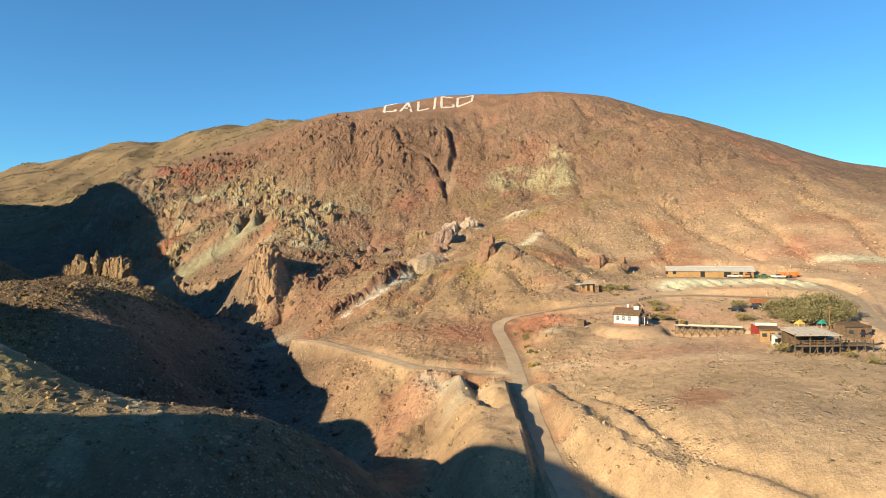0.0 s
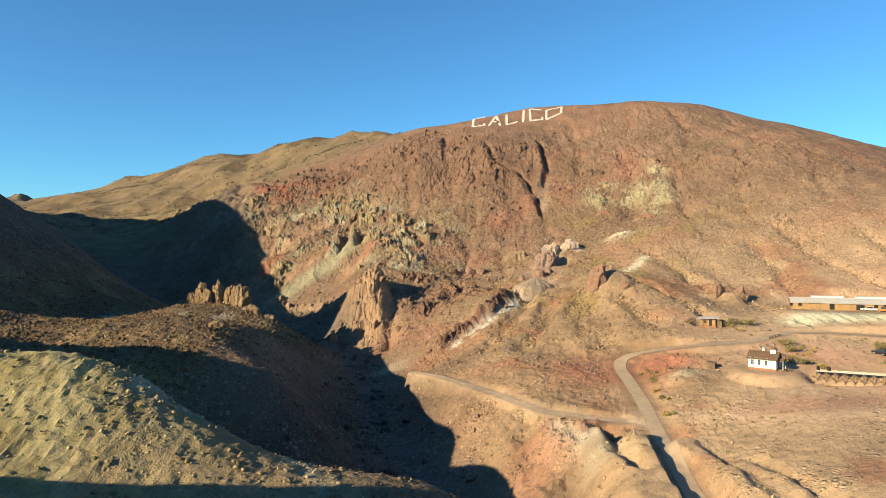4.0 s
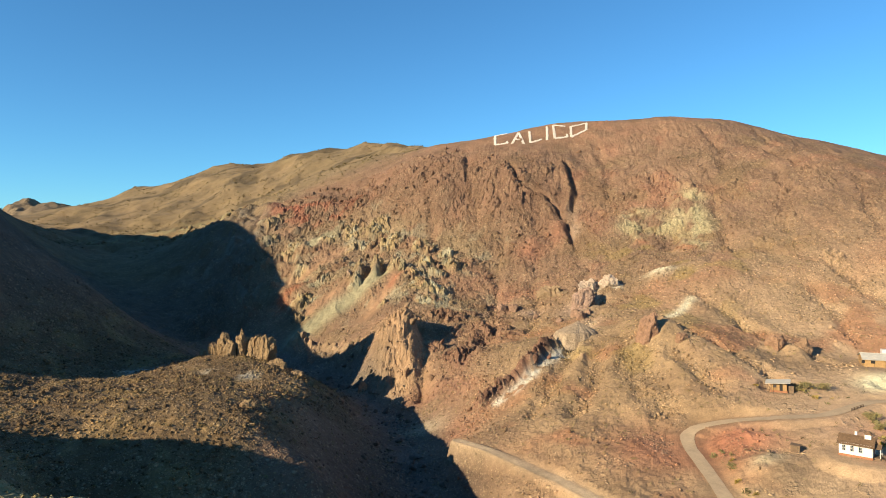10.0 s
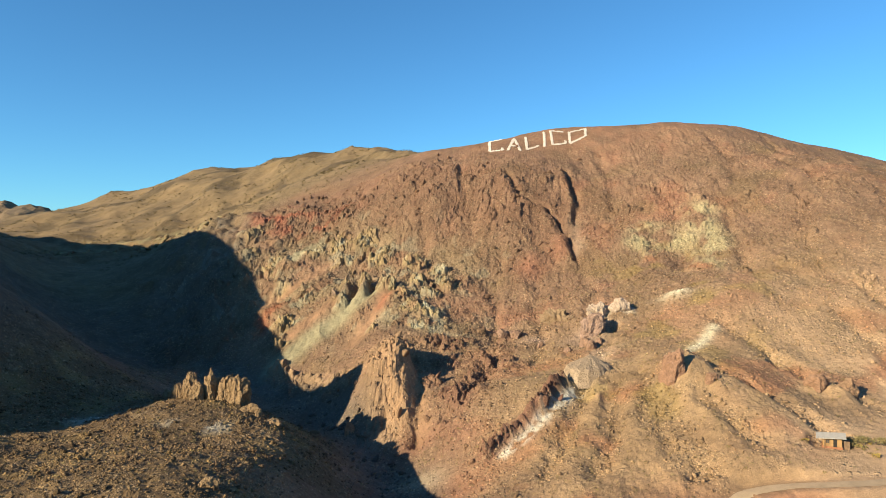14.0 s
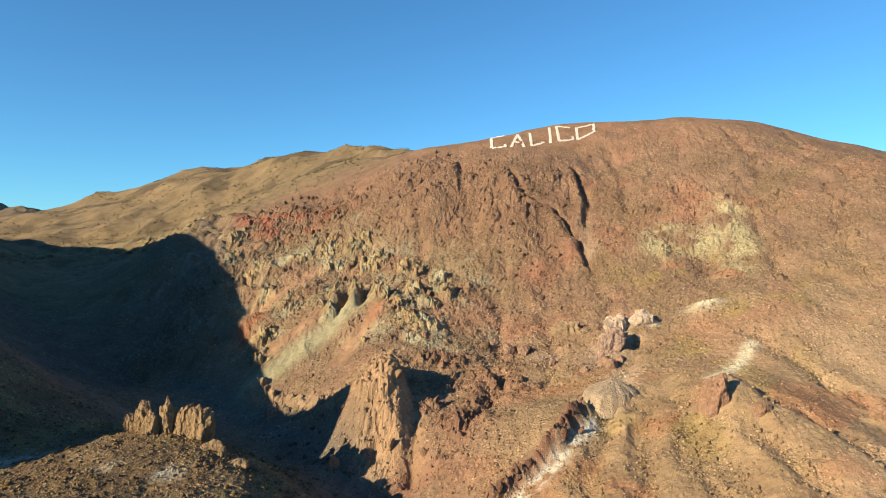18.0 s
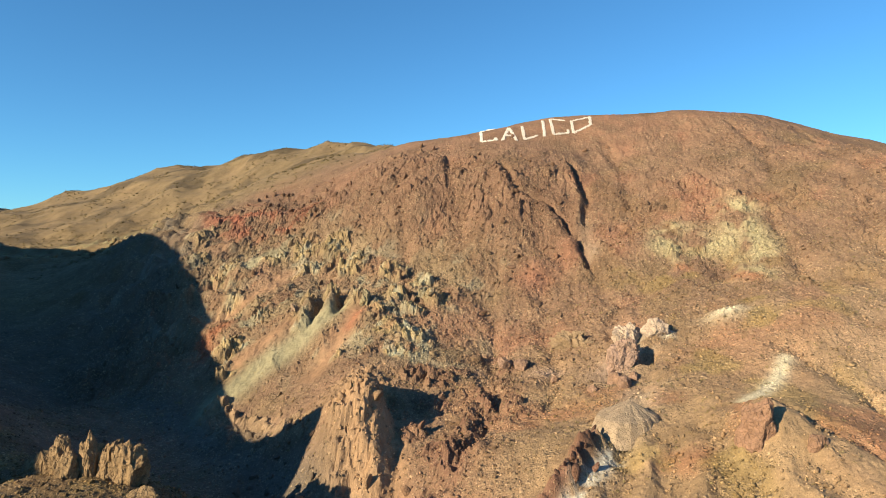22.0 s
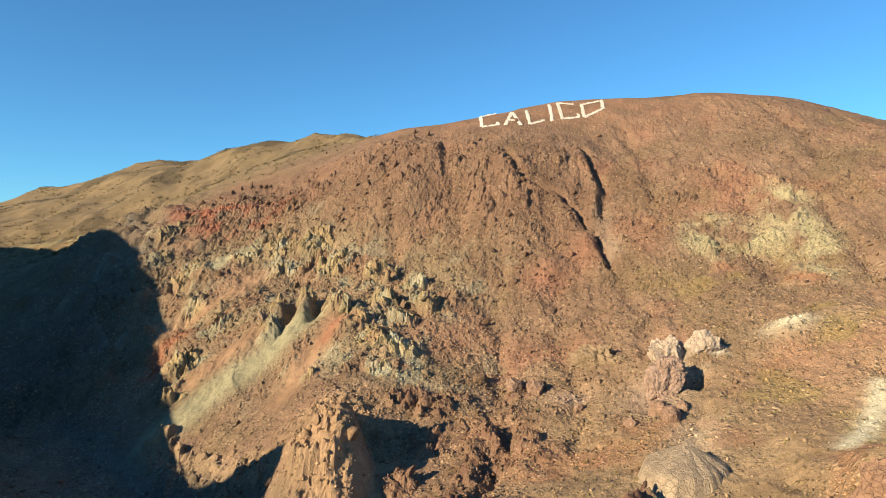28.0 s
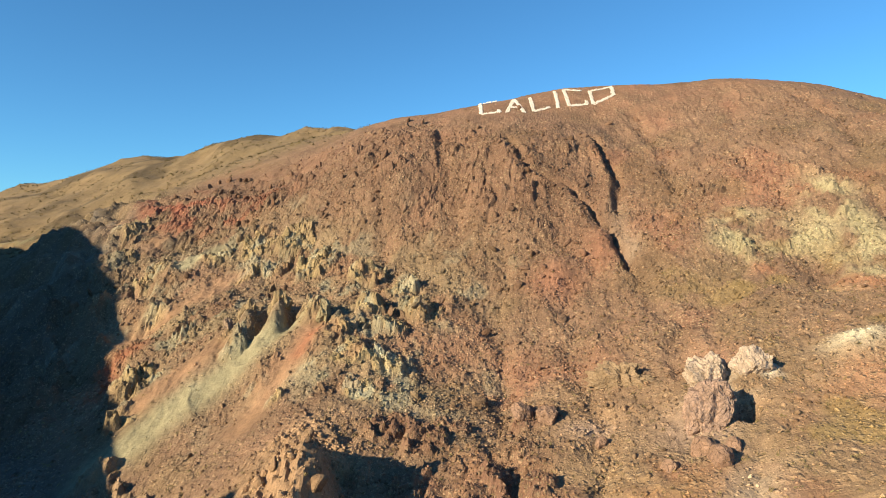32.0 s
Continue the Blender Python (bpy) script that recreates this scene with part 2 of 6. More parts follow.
# rock that stands out of the scree: place and breadth
CRAG_SPOTS = [(-209, 481, 6), (-191, 463, 7), (-166, 471, 6), (-148, 456, 6), (-153, 417, 5), (-173, 435, 4), (-158, 390, 7), (-154, 376, 5), (-127, 392, 4), (-131, 396, 4), (-131, 472, 9), (-148, 477, 8), (-116, 456, 8), (-135, 458, 5),
              (-104, 400, 5), (-93, 391, 5), (-86, 378, 5), (-76, 377, 5), (-87, 412, 6), (-71, 411, 7), (-78, 428, 6), (-78, 398, 5), (-105, 364, 2.5), (-82, 365, 4), (-92, 441, 7), (-222, 506, 9)]
CLIFF_SPOTS = [(-149, 355, 6), (-143, 348, 6), (-133, 339, 6), (-124, 333, 6), (-115, 328, 6), (-107, 325, 5), (-84, 300, 8), (-90, 310, 6)]
KNOB_SPOTS = [(-83, 535, 6), (-94, 524, 7), (-103, 513, 6), (-95, 489, 5), (-68, 477, 7), (-64, 503, 5), (-50, 488, 7), (-37, 469, 6), (-52, 474, 5), (-74, 496, 5), (-86, 494, 4), (-58, 515, 5), (-46, 501, 5),
              (-31, 461, 5), (-25, 447, 4), (-47, 463, 4), (-10, 492, 4), (-118, 524, 6), (-140, 520, 5), (-34, 486, 6), (-104, 540, 5), (-76, 520, 5)]
EAST_SPOTS = [(11, 442, 5), (8, 432, 3), (22, 431, 4), (34, 456, 5), (39, 453, 5), (52, 475, 6), (65, 469, 7), (75, 454, 6), (60, 448, 6), (76, 438, 7), (86, 437, 6), (50, 418, 5), (38, 414, 4), (3, 489, 4), (5, 474, 3), (71, 424, 6),
              (66, 404, 5), (104, 440, 6), (128, 420, 7), (150, 440, 8), (98, 372, 5), (120, 350, 5), (78, 374, 4), (176, 400, 8), (116, 396, 5)]
RIB_SPOTS = [(-63, 328, 5), (-68, 311, 4), (-46, 329, 4), (-50, 310, 4), (-56, 294, 5), (-62, 345, 6), (-71, 349, 6), (-38, 326, 4), (-36, 355, 6), (-62, 300, 4), (-57, 351, 5)]
FACE_GULLIES = [[(60, 470), (62, 440), (58, 412), (52, 390)], [(88, 450), (86, 425), (84, 400), (80, 372)], [(130, 440), (122, 410), (112, 385)], [(170, 430), (160, 395), (150, 365)],
                [(-70, 520), (-64, 480), (-56, 445)], [(-100, 510), (-92, 470), (-84, 440)], [(30, 540), (34, 500), (30, 465)], [(110, 540), (112, 500), (104, 465)], [(118, 345), (124, 318), (132, 296), (136, 280)], [(150, 330), (156, 300), (152, 270)], [(185, 340), (192, 305), (184, 270)],
                [(100, 330), (104, 306), (100, 288)], [(210, 420), (204, 380), (196, 345)], [(140, 500), (146, 460), (142, 430)],
                [(-40, 440), (-44, 405), (-42, 370), (-46, 335)], [(-18, 420), (-22, 385), (-20, 350), (-26, 318)]]
SPUR_GULLIES = [[(12, 288), (10, 270), (9, 254), (10, 240), (14, 226)], [(16, 282), (15, 262), (17, 244), (17, 228)], [(2, 285), (-2, 266), (-6, 248), (-12, 232)],
                [(30, 284), (38, 273), (45, 264), (52, 252), (55, 240)], [(-8, 290), (-14, 270), (-20, 252), (-26, 236)], [(62, 300), (70, 282), (78, 268), (84, 262)],
                [(50, 330), (58, 312), (62, 296)], [(26, 262), (30, 248), (34, 236)]]
TOWER_RAVINE = [(-79, 330), (-75, 318), (-73.5, 306), (-71, 294), (-70, 284)]
ROAD = [(21, 92, -16.5), (20, 106, -14), (19, 120, -11.8), (19, 140, -10), (19, 160, -8), (19, 182, -4.6), (18, 199, -2), (17.6, 208, -0.9), (19, 215, 0.6), (24, 218.6, 2.2), (34, 219, 4),
        (46, 216, 6), (58, 217, 6.8), (67, 222, 7.8), (76, 227, 8.6), (88, 225, 9), (104, 219, 8.8), (118, 214, 8.6), (131, 212, 8.4)]
EAST_ROAD = [(114, 160, 3.0), (118, 176, 4.6), (124, 190, 6), (131, 205, 7.8), (136, 220, 9.5), (135, 233, 12), (127, 243, 14)]
TRACK = [(18, 167, -7.2), (5, 171, -7), (-8, 176, -6.8), (-20, 192, -6.2), (-30, 203, -5.8), (-40, 214, -5.4), (-50, 225, -6.2)]
EAST_TRACK = [(20, 172, -6), (34, 166, -3), (55, 158, -2), (80, 150, -2), (115, 142, -3)]
KNOLL_PATH = [(-130, 150, 9), (-132, 160, 10), (-134, 172, 11), (-139, 186, 11), (-141, 194, 11)]
SPOIL = [(86, 241), (96, 239.5), (108, 236.5), (119, 233.5), (126, 230)]
DITCH = [(34, 140), (37, 129), (38, 118), (39.5, 107), (43, 102), (47, 97), (53, 92), (60, 86)]
CLAY_SPUR = [(-5, 163), (-2, 158), (1, 153.5)]
EAST_SPUR = [(22.5, 152), (25, 137), (26.5, 124), (29, 112), (34, 101)]


def ledges(z, h):
    """Breaks a slope into cliffs and benches."""
    f = z / h
    i = np.floor(f)
    return h * (i + smooth(0.30, 0.80, f - i)) - z


def line_height(line):
    pts = np.array(line, float)
    seg = np.linalg.norm(np.diff(pts[:, :2], axis=0), axis=1)
    return np.concatenate([[0], np.cumsum(seg)]) / seg.sum(), pts[:, 2]


def near(x, y, line, width):
    """1 on a line, falling to nothing about three widths off it."""
    p = np.array([q[:2] for q in line], float)
    lo, hi = p.min(0) - 3 * width, p.max(0) + 3 * width
    inside = (x > lo[0]) & (x < hi[0]) & (y > lo[1]) & (y < hi[1])
    out = np.zeros(np.shape(x))
    if np.any(inside):
        d, _ = along(np.asarray(x)[inside], np.asarray(y)[inside], line)
        out[inside] = np.exp(-(d / width) ** 2)
    return out


def zones(x, y):
    """Shares of rock kinds at each place, shared by shape and colour."""
    m = {}
    wx, wy = x + 9 * fbm(x, y, 26, 3, 51), y + 9 * fbm(x, y, 26, 3, 61)
    m["crag"] = np.clip(1.15 * np.maximum(near(wx, wy, CRAGS, 30), near(wx, wy, CRAGS_LOW, 24)), 0, 1)
    m["face"] = near(wx, wy, FACE_ROCK, 42)
    ragged = 0.42 * fbm(x, y, 6, 3, 87)
    m["spot"], m["knob"], m["east"], m["rib"], m["cliff"] = [spots(x, y, p, ragged) for p in (CRAG_SPOTS, KNOB_SPOTS, EAST_SPOTS, RIB_SPOTS, CLIFF_SPOTS)]
    m["tower"] = near(0.5 * (wx + x), 0.5 * (wy + y), TOWER, 12)
    m["ribs"] = near(wx, wy, DARK_RIBS, 11)
    m["wall"] = near(wx, wy, SHADED_WALL, 42)
    tx, ty = x + 0.25 * (wx - x), y + 0.25 * (wy - y)
    m["chute"] = np.maximum(near(tx, ty, [(-113, 397), (-123, 387), (-131, 379), (-140, 371), (-148, 362), (-154, 354)], 6.0), near(tx, ty, [(-168, 482), (-176, 462)], 5))
    m["orange"] = np.max([near(tx, ty, p, w) for p, w in (([(-102, 393), (-104, 381), (-108, 370), (-113, 360)], 5.0), ([(-133, 396), (-142, 387), (-150, 379)], 4.5),
                                                            ([(-152, 457), (-158, 442), (-170, 430), (-181, 425)], 5.5), ([(-201, 505), (-206, 487)], 6.0))], axis=0)
    m["rust"] = near(tx, ty, [(-170, 414), (-178, 410), (-169, 390)], 4.5)
    m["red"] = near(wx, wy, [(-236, 540), (-205, 524), (-175, 516), (-158, 520)], 14)
    m["gold"] = np.maximum(near(wx, wy, [(78, 436), (70, 412), (64, 390)], 10), near(wx, wy, [(40, 422), (56, 414)], 12))
    m["mound"] = bell(wx, wy, -98, 98, 45, 26, 0) * smooth(128, 114, wy + 0.12 * wx)
    m["knoll"] = smooth(-82, -104, wx) * smooth(110, 128, wy) * smooth(300, 275, wy + 0.2 * (wx + 140))
    return m


def broken(x, y, size, seed):
    """Cells of cracked rock: a level and a tilt for each block, and how far the nearest crack is."""
    u, v = x / size, y / size
    iu, iv = np.floor(u).astype(np.int64), np.floor(v).astype(np.int64)
    f1, f2 = np.full(np.shape(x), 9.0), np.full(np.shape(x), 9.0)
    own, tilt = np.zeros(np.shape(x)), np.zeros(np.shape(x))
    for a in (-1, 0, 1):
        for b in (-1, 0, 1):
            h = lattice(iu + a, iv + b, seed)
            du, dv = iu + a + (h & 255) / 255 - u, iv + b + ((h >> 8) & 255) / 255 - v
            d = np.hypot(du, dv)
            first = d < f1
            f2 = np.where(first, f1, np.minimum(f2, d))
            turn = ((h >> 4) & 255) * (2 * np.pi / 255)
            own = np.where(first, ((h >> 12) & 255) / 255, own)
            tilt = np.where(first, du * np.cos(turn) + dv * np.sin(turn), tilt)
            f1 = np.where(first, d, f1)
    return own, tilt, f2 - f1


def blocks(x, y, fall=41.0, size=7.0, seed=0, wide=1.0):
    """Fins and blocks of jointed rock, drawn out along the fall of the slope; about 0 to 1."""
    c, q = math.cos(radians(fall)), math.sin(radians(fall))
    wx, wy = x + 1.6 * fbm(x, y, 7, 3, 101), y + 1.6 * fbm(x, y, 7, 3, 103)
    u, v = wx * c + wy * q, (wy * c - wx * q)
    total = 0.0
    for k, (amp, long) in enumerate([(0.55, 0.75), (0.30, 0.7), (0.17, 0.8)]):
        own, tilt, gap = broken(u * long, v * wide, size, seed + 7 * k)
        total = total + amp * (own + 0.7 * tilt) * (0.25 + 0.75 * smooth(0.02, 0.22, gap))
        size = size / 2.3
    return total


def spots(x, y, places, ragged, edge=0.16):
    """Ragged islands round the places given, 1 inside."""
    best = np.full(np.shape(x), -9.0)
    for px, py, r in places:
        k = (np.abs(x - px) < 2.2 * r) & (np.abs(y - py) < 2.2 * r)
        if np.any(k):
            best[k] = np.maximum(best[k], 1 - np.hypot(x[k] - px, y[k] - py) / r)
    return smooth(-edge, edge, best + ragged)


def cut(x, y, z, line, half, soft):
    """Levels the ground to a road's own line."""
    p = np.array([q[:2] for q in line], float)
    lo, hi = p.min(0) - half - soft, p.max(0) + half + soft
    inside = (x > lo[0]) & (x < hi[0]) & (y > lo[1]) & (y < hi[1])
    if np.any(inside):
        d, s = along(x[inside], y[inside], line)
        at, zs = line_height(line)
        w = smooth(half + soft, half, d)
        z[inside] = z[inside] * (1 - w) + np.interp(s, at, zs) * w
    return z


def height(x, y, m=None):
    x, y = np.asarray(x, float), np.asarray(y, float)
    z = base_height(x, y)
    m = zones(x, y) if m is None else m
    far = np.clip(smooth(600, 760, y) + smooth(-400, -560, x), 0, 1)
    crest = (1 - 0.75 * smooth(535, 575, y)) * (1 - 0.97 * bell(x, y, -16, 556, 62, 36))
    wx, wy = x + 5 * fbm(x, y, 22, 3, 31), y + 5 * fbm(x, y, 22, 3, 41)
    rough = np.clip(0.35 + 0.65 * smooth(300, 430, y) - 0.25 * smooth(20, 120, x) * smooth(430, 300, y) + m["face"], 0.15, 1) * crest
    # broad swells, then soft ribs and runnels down the slope
    lean = 0.8 * (x + 60) * smooth(-40, -120, x)
    z = z + 1.3 * (1 - 0.9 * m["knoll"]) * fbm(x, y, 48, 2, 3) + 1.5 * rough * smooth(250, 380, y) * (ridged(wx, (wy + lean) * 0.42, 30, 3, 13, 0.5) - 0.55)
    z = z + 0.35 * rough * (ridged(wx, wy * 0.8, 9, 3, 19, 0.6) - 0.5)
    z = z + far * (8.0 * (ridged(wx + 0.5 * wy, (wy - 0.5 * wx) * 0.6, 150, 2, 77) - 1.05) + 2.5 * fbm(wx, wy, 60, 3, 78))
    # an unseen knob added to the west hill to throw its shadow over the canyon
    z = z + 48.0 * bell(x, y, -241, 200, 17, 17) + 12.0 * bell(x, y, -246, 228, 18, 20)
    soft = 1 - np.clip(m["chute"] + m["orange"], 0, 1)

    def term(mask, shape):
        """Adds a shape only where its rock lies."""
        k = mask > 0.015
        if np.any(k):
            z[k] += mask[k] * shape(x[k], y[k], z[k], wx[k], wy[k])
    term(m["spot"] * soft, lambda x, y, z, wx, wy: 6.6 * blocks(x, y, 41, 9, 11, 0.8) - 0.6)
    term(m["crag"] * soft * smooth(-0.1, 0.4, fbm(x, y, 13, 3, 89)), lambda x, y, z, wx, wy: 2.6 * blocks(x, y, 41, 6, 21) - 0.3)
    z = z - 1.2 * (m["chute"] + m["orange"]) * m["crag"]
    term(m["wall"], lambda x, y, z, wx, wy: 0.75 * ledges(z + 5 * fbm(x, y, 16, 3, 37), 15) + 3 * (ridged(wx, wy, 20, 3, 43) - 0.6) + 3 * blocks(x, y, 80, 9, 31))
    term(m["knob"] * crest, lambda x, y, z, wx, wy: 4.4 * blocks(x, y, 35, 8, 41, 0.8) - 0.5)
    term(m["face"] * crest * smooth(0.0, 0.5, fbm(x, y, 16, 3, 90)), lambda x, y, z, wx, wy: 1.8 * blocks(x, y, 35, 6, 51, 0.8) - 0.3)
    term(m["east"], lambda x, y, z, wx, wy: 3.8 * blocks(x, y, 150, 7, 61, 0.8) - 0.6)
    term(m["gold"], lambda x, y, z, wx, wy: 0.9 * ridged(wx, wy * 0.6, 9, 3, 57) + 1.4 * blocks(x, y, 100, 5, 71))
    term(m["tower"], lambda x, y, z, wx, wy: 1.2 * (ridged(wx, wy * 0.5, 9, 4, 67, 0.6) - 0.3) + 2.0 * blocks(x, y, 90, 6, 81))
    term(m["rib"], lambda x, y, z, wx, wy: 4.0 * blocks(x, y, 60, 7, 91, 0.8) - 0.5)
    term(m["ribs"], lambda x, y, z, wx, wy: 1.2 * ridged(wx * 0.8 + wy * 0.6, (wy * 0.8 - wx * 0.6) * 0.5, 11, 3, 73) + 2.0 * blocks(x, y, 50, 4, 95))
    term(m["cliff"], lambda x, y, z, wx, wy: 3.2 * blocks(x, y, 110, 6, 97) + 0.6 * ledges(z + 3 * fbm(x, y, 9, 2, 58), 7))
    term(m["red"], lambda x, y, z, wx, wy: 4.0 * blocks(x, y, 60, 8, 99) - 0.5)
    # runnels with names of their own
    gx, gy = x + 2.2 * fbm(x, y, 9, 2, 91), y + 2.2 * fbm(x, y, 9, 2, 93)
    hx, hy = x + 0.5 * (gx - x), y + 0.5 * (gy - y)
    z = z - 1.6 * near(gx, gy, LOW_GULLY, 2.6) - 4.2 * near(hx, hy, DARK_GULLY, 1.9) + 2.4 * near(hx + 5, hy + 3, DARK_GULLY, 4) - 3.6 * near(hx, hy, SIDE_GULLY, 2.2) + 1.6 * near(hx + 4, hy + 1, SIDE_GULLY, 3)
    z = z + 3.0 * bell(hx, hy, -22, 428, 7, 5) + 3.5 * bell(hx, hy, -7, 437, 7, 6)
    z = z + 4.0 * near(hx, hy, TOWER_EDGE, 6.5) + 4.5 * bell(hx, hy, -88, 304, 8, 8) - 4.5 * near(hx, hy, TOWER_RAVINE, 3.2) - 2.5 * near(gx, gy, [(-40, 334), (-47, 310), (-55, 284)], 3.0) + 3.0 * bell(hx, hy, -84, 315, 6, 7)
    for g in FACE_GULLIES:
        z = z - 1.8 * near(gx, gy, g, 3.6)
    for g in SPUR_GULLIES:
        z = z - 2.4 * near(gx, gy, g, 3.8) + 0.8 * near(gx, gy, g, 9.0)
    # the white wash under its broken bank
    teeth = 0.55 + 0.9 * np.clip(ridged((x + y) * 0.72, (y - x) * 0.25, 5.5, 2, 95), -0.4, 1.2)
    z = z + 3.0 * near(hx, hy, WASH_BANK, 2.3) * teeth - 0.9 * near(hx, hy, WASH[3:], 3.4) - 1.2 * near(hx, hy, WASH[:4], 3)
    # bell shaped outcrops: pale dome, cave rock, fin base, brown tower head
    z = z + 2.5 * bell(gx, gy, -6, 300, 8, 11, 25) + 3.0 * bell(gx, gy, 1, 341, 5, 6) + 2.5 * bell(gx, gy, 12, 350, 8, 4, 20) - 8.0 * bell(hx, hy, 8.5, 340, 3.2, 4.2)
    z = z - 9.0 * (bell(hx, hy, -121, 405, 2.6, 8, -12) + bell(hx, hy, -110, 407, 2.8, 8, -12)) + 4.0 * (bell(hx, hy, -115.5, 404, 2.6, 5) + bell(hx, hy, -104, 403, 2.8, 5) + bell(hx, hy, -127, 405, 2.5, 5))
    z = z + 3.2 * bell(gx, gy, 24, 280, 7, 10, -30) + 4 * bell(gx, gy, 72, 272, 6, 9) + 3 * bell(gx, gy, 40, 352, 7, 5)
    # spurs beside the road and the red hump inside its bend
    z = z + 2.5 * bell(gx, gy, 31, 207, 9, 7) + 2.2 * bell(gx, gy, 33, 192, 6, 5) + 1.5 * bell(gx, gy, 6, 203, 9, 12)
    z = z + 1.8 * near(gx, gy, [(4, 166), (-2, 158), (-6, 148), (-14, 140)], 5) * (0.5 + 0.5 * ridged(x, y, 7, 2, 99)) + 2.0 * near(gx, gy, [(-34, 200), (-24, 178), (-14, 160), (-10, 145)], 7)
    z = z + (0.30 * fbm(x, y, 3.2, 3, 7, 0.6) + 0.16 * fbm(x, y, 1.3, 2, 9)) * (0.5 + rough) * smooth(700, 600, y) * (1 - 0.65 * smooth(20, 50, x) * smooth(260, 220, y)) * (0.3 + 0.7 * soft) + 0.5 * m["knoll"] * ridged(wx, wy, 16, 3, 11)
    z = z + m["mound"] * (0.5 * ridged(wx + 0.6 * wy, (wy - 0.6 * wx) * 0.5, 9, 3, 15) + 0.3 * fbm(x, y, 1.6, 3, 16))
    z = cut(x, y, z, TRACK, 1.8, 2.5)
    z = cut(x, y, z, ROAD, 3.0, 3.5)
    z = cut(x, y, z, EAST_ROAD, 2.8, 3.5)
    bank = smooth(16.0, 14.6, x + 0.15 * (gx - x)) * smooth(-4, 9, x) * smooth(98, 114, y) * smooth(163, 154, y)
    over = np.interp(y, [92, 106, 120, 140, 160, 182], [-16.5, -14, -11.8, -10, -8, -4.6]) + 3.0 + 0.4 * fbm(x, y, 6, 2, 94)
    z = z + bank * (np.maximum(z, over) - z) + 2.2 * smooth(0.05, 0.9, near(hx, y, EAST_SPUR, 3.2))
    spoil = near(hx, hy, SPOIL, 6)
    z = z + 3.0 * smooth(0.1, 0.8, near(0.5 * (hx + x), 0.5 * (hy + y), CLAY_SPUR, 5.5)) - 3.2 * near(hx, hy, [(8, 163), (7, 157), (9, 147), (10, 138)], 2.2) - 1.8 * near(gx, gy, [(-12, 172), (-13, 162), (-10, 150)], 3.0)
    z = z - 2.4 * near(x, y, [(66, 187.5), (76, 184.5), (86, 181.5)], 3.0) + near(hx, hy, CLAY_SPUR, 6.0) * 0.3 * (ridged(x * 0.9 + 0.3 * y, (y - x) * 0.2, 3.2, 2, 98) - 0.5)
    z = z + 1.0 * spoil * (ridged(x + 0.2 * y, y * 0.12, 4.5, 3, 96) - 0.4) - 1.4 * near(hx, hy, DITCH, 2.0) + 0.9 * near(hx + 3, hy + 2, DITCH, 3)
    # building plots
    for px, py, pz, pr in PLOTS:
        w = smooth(pr * 1.7, pr, np.hypot(x - px, y - py))
        z = z * (1 - w) + pz * w
    return z


PLOTS = [(55, 191, 2.6, 7), (105, 259, 13.9, 17), (122, 256, 13.9, 12), (52, 236, 9.4, 4)]


ALBEDO = 0.59


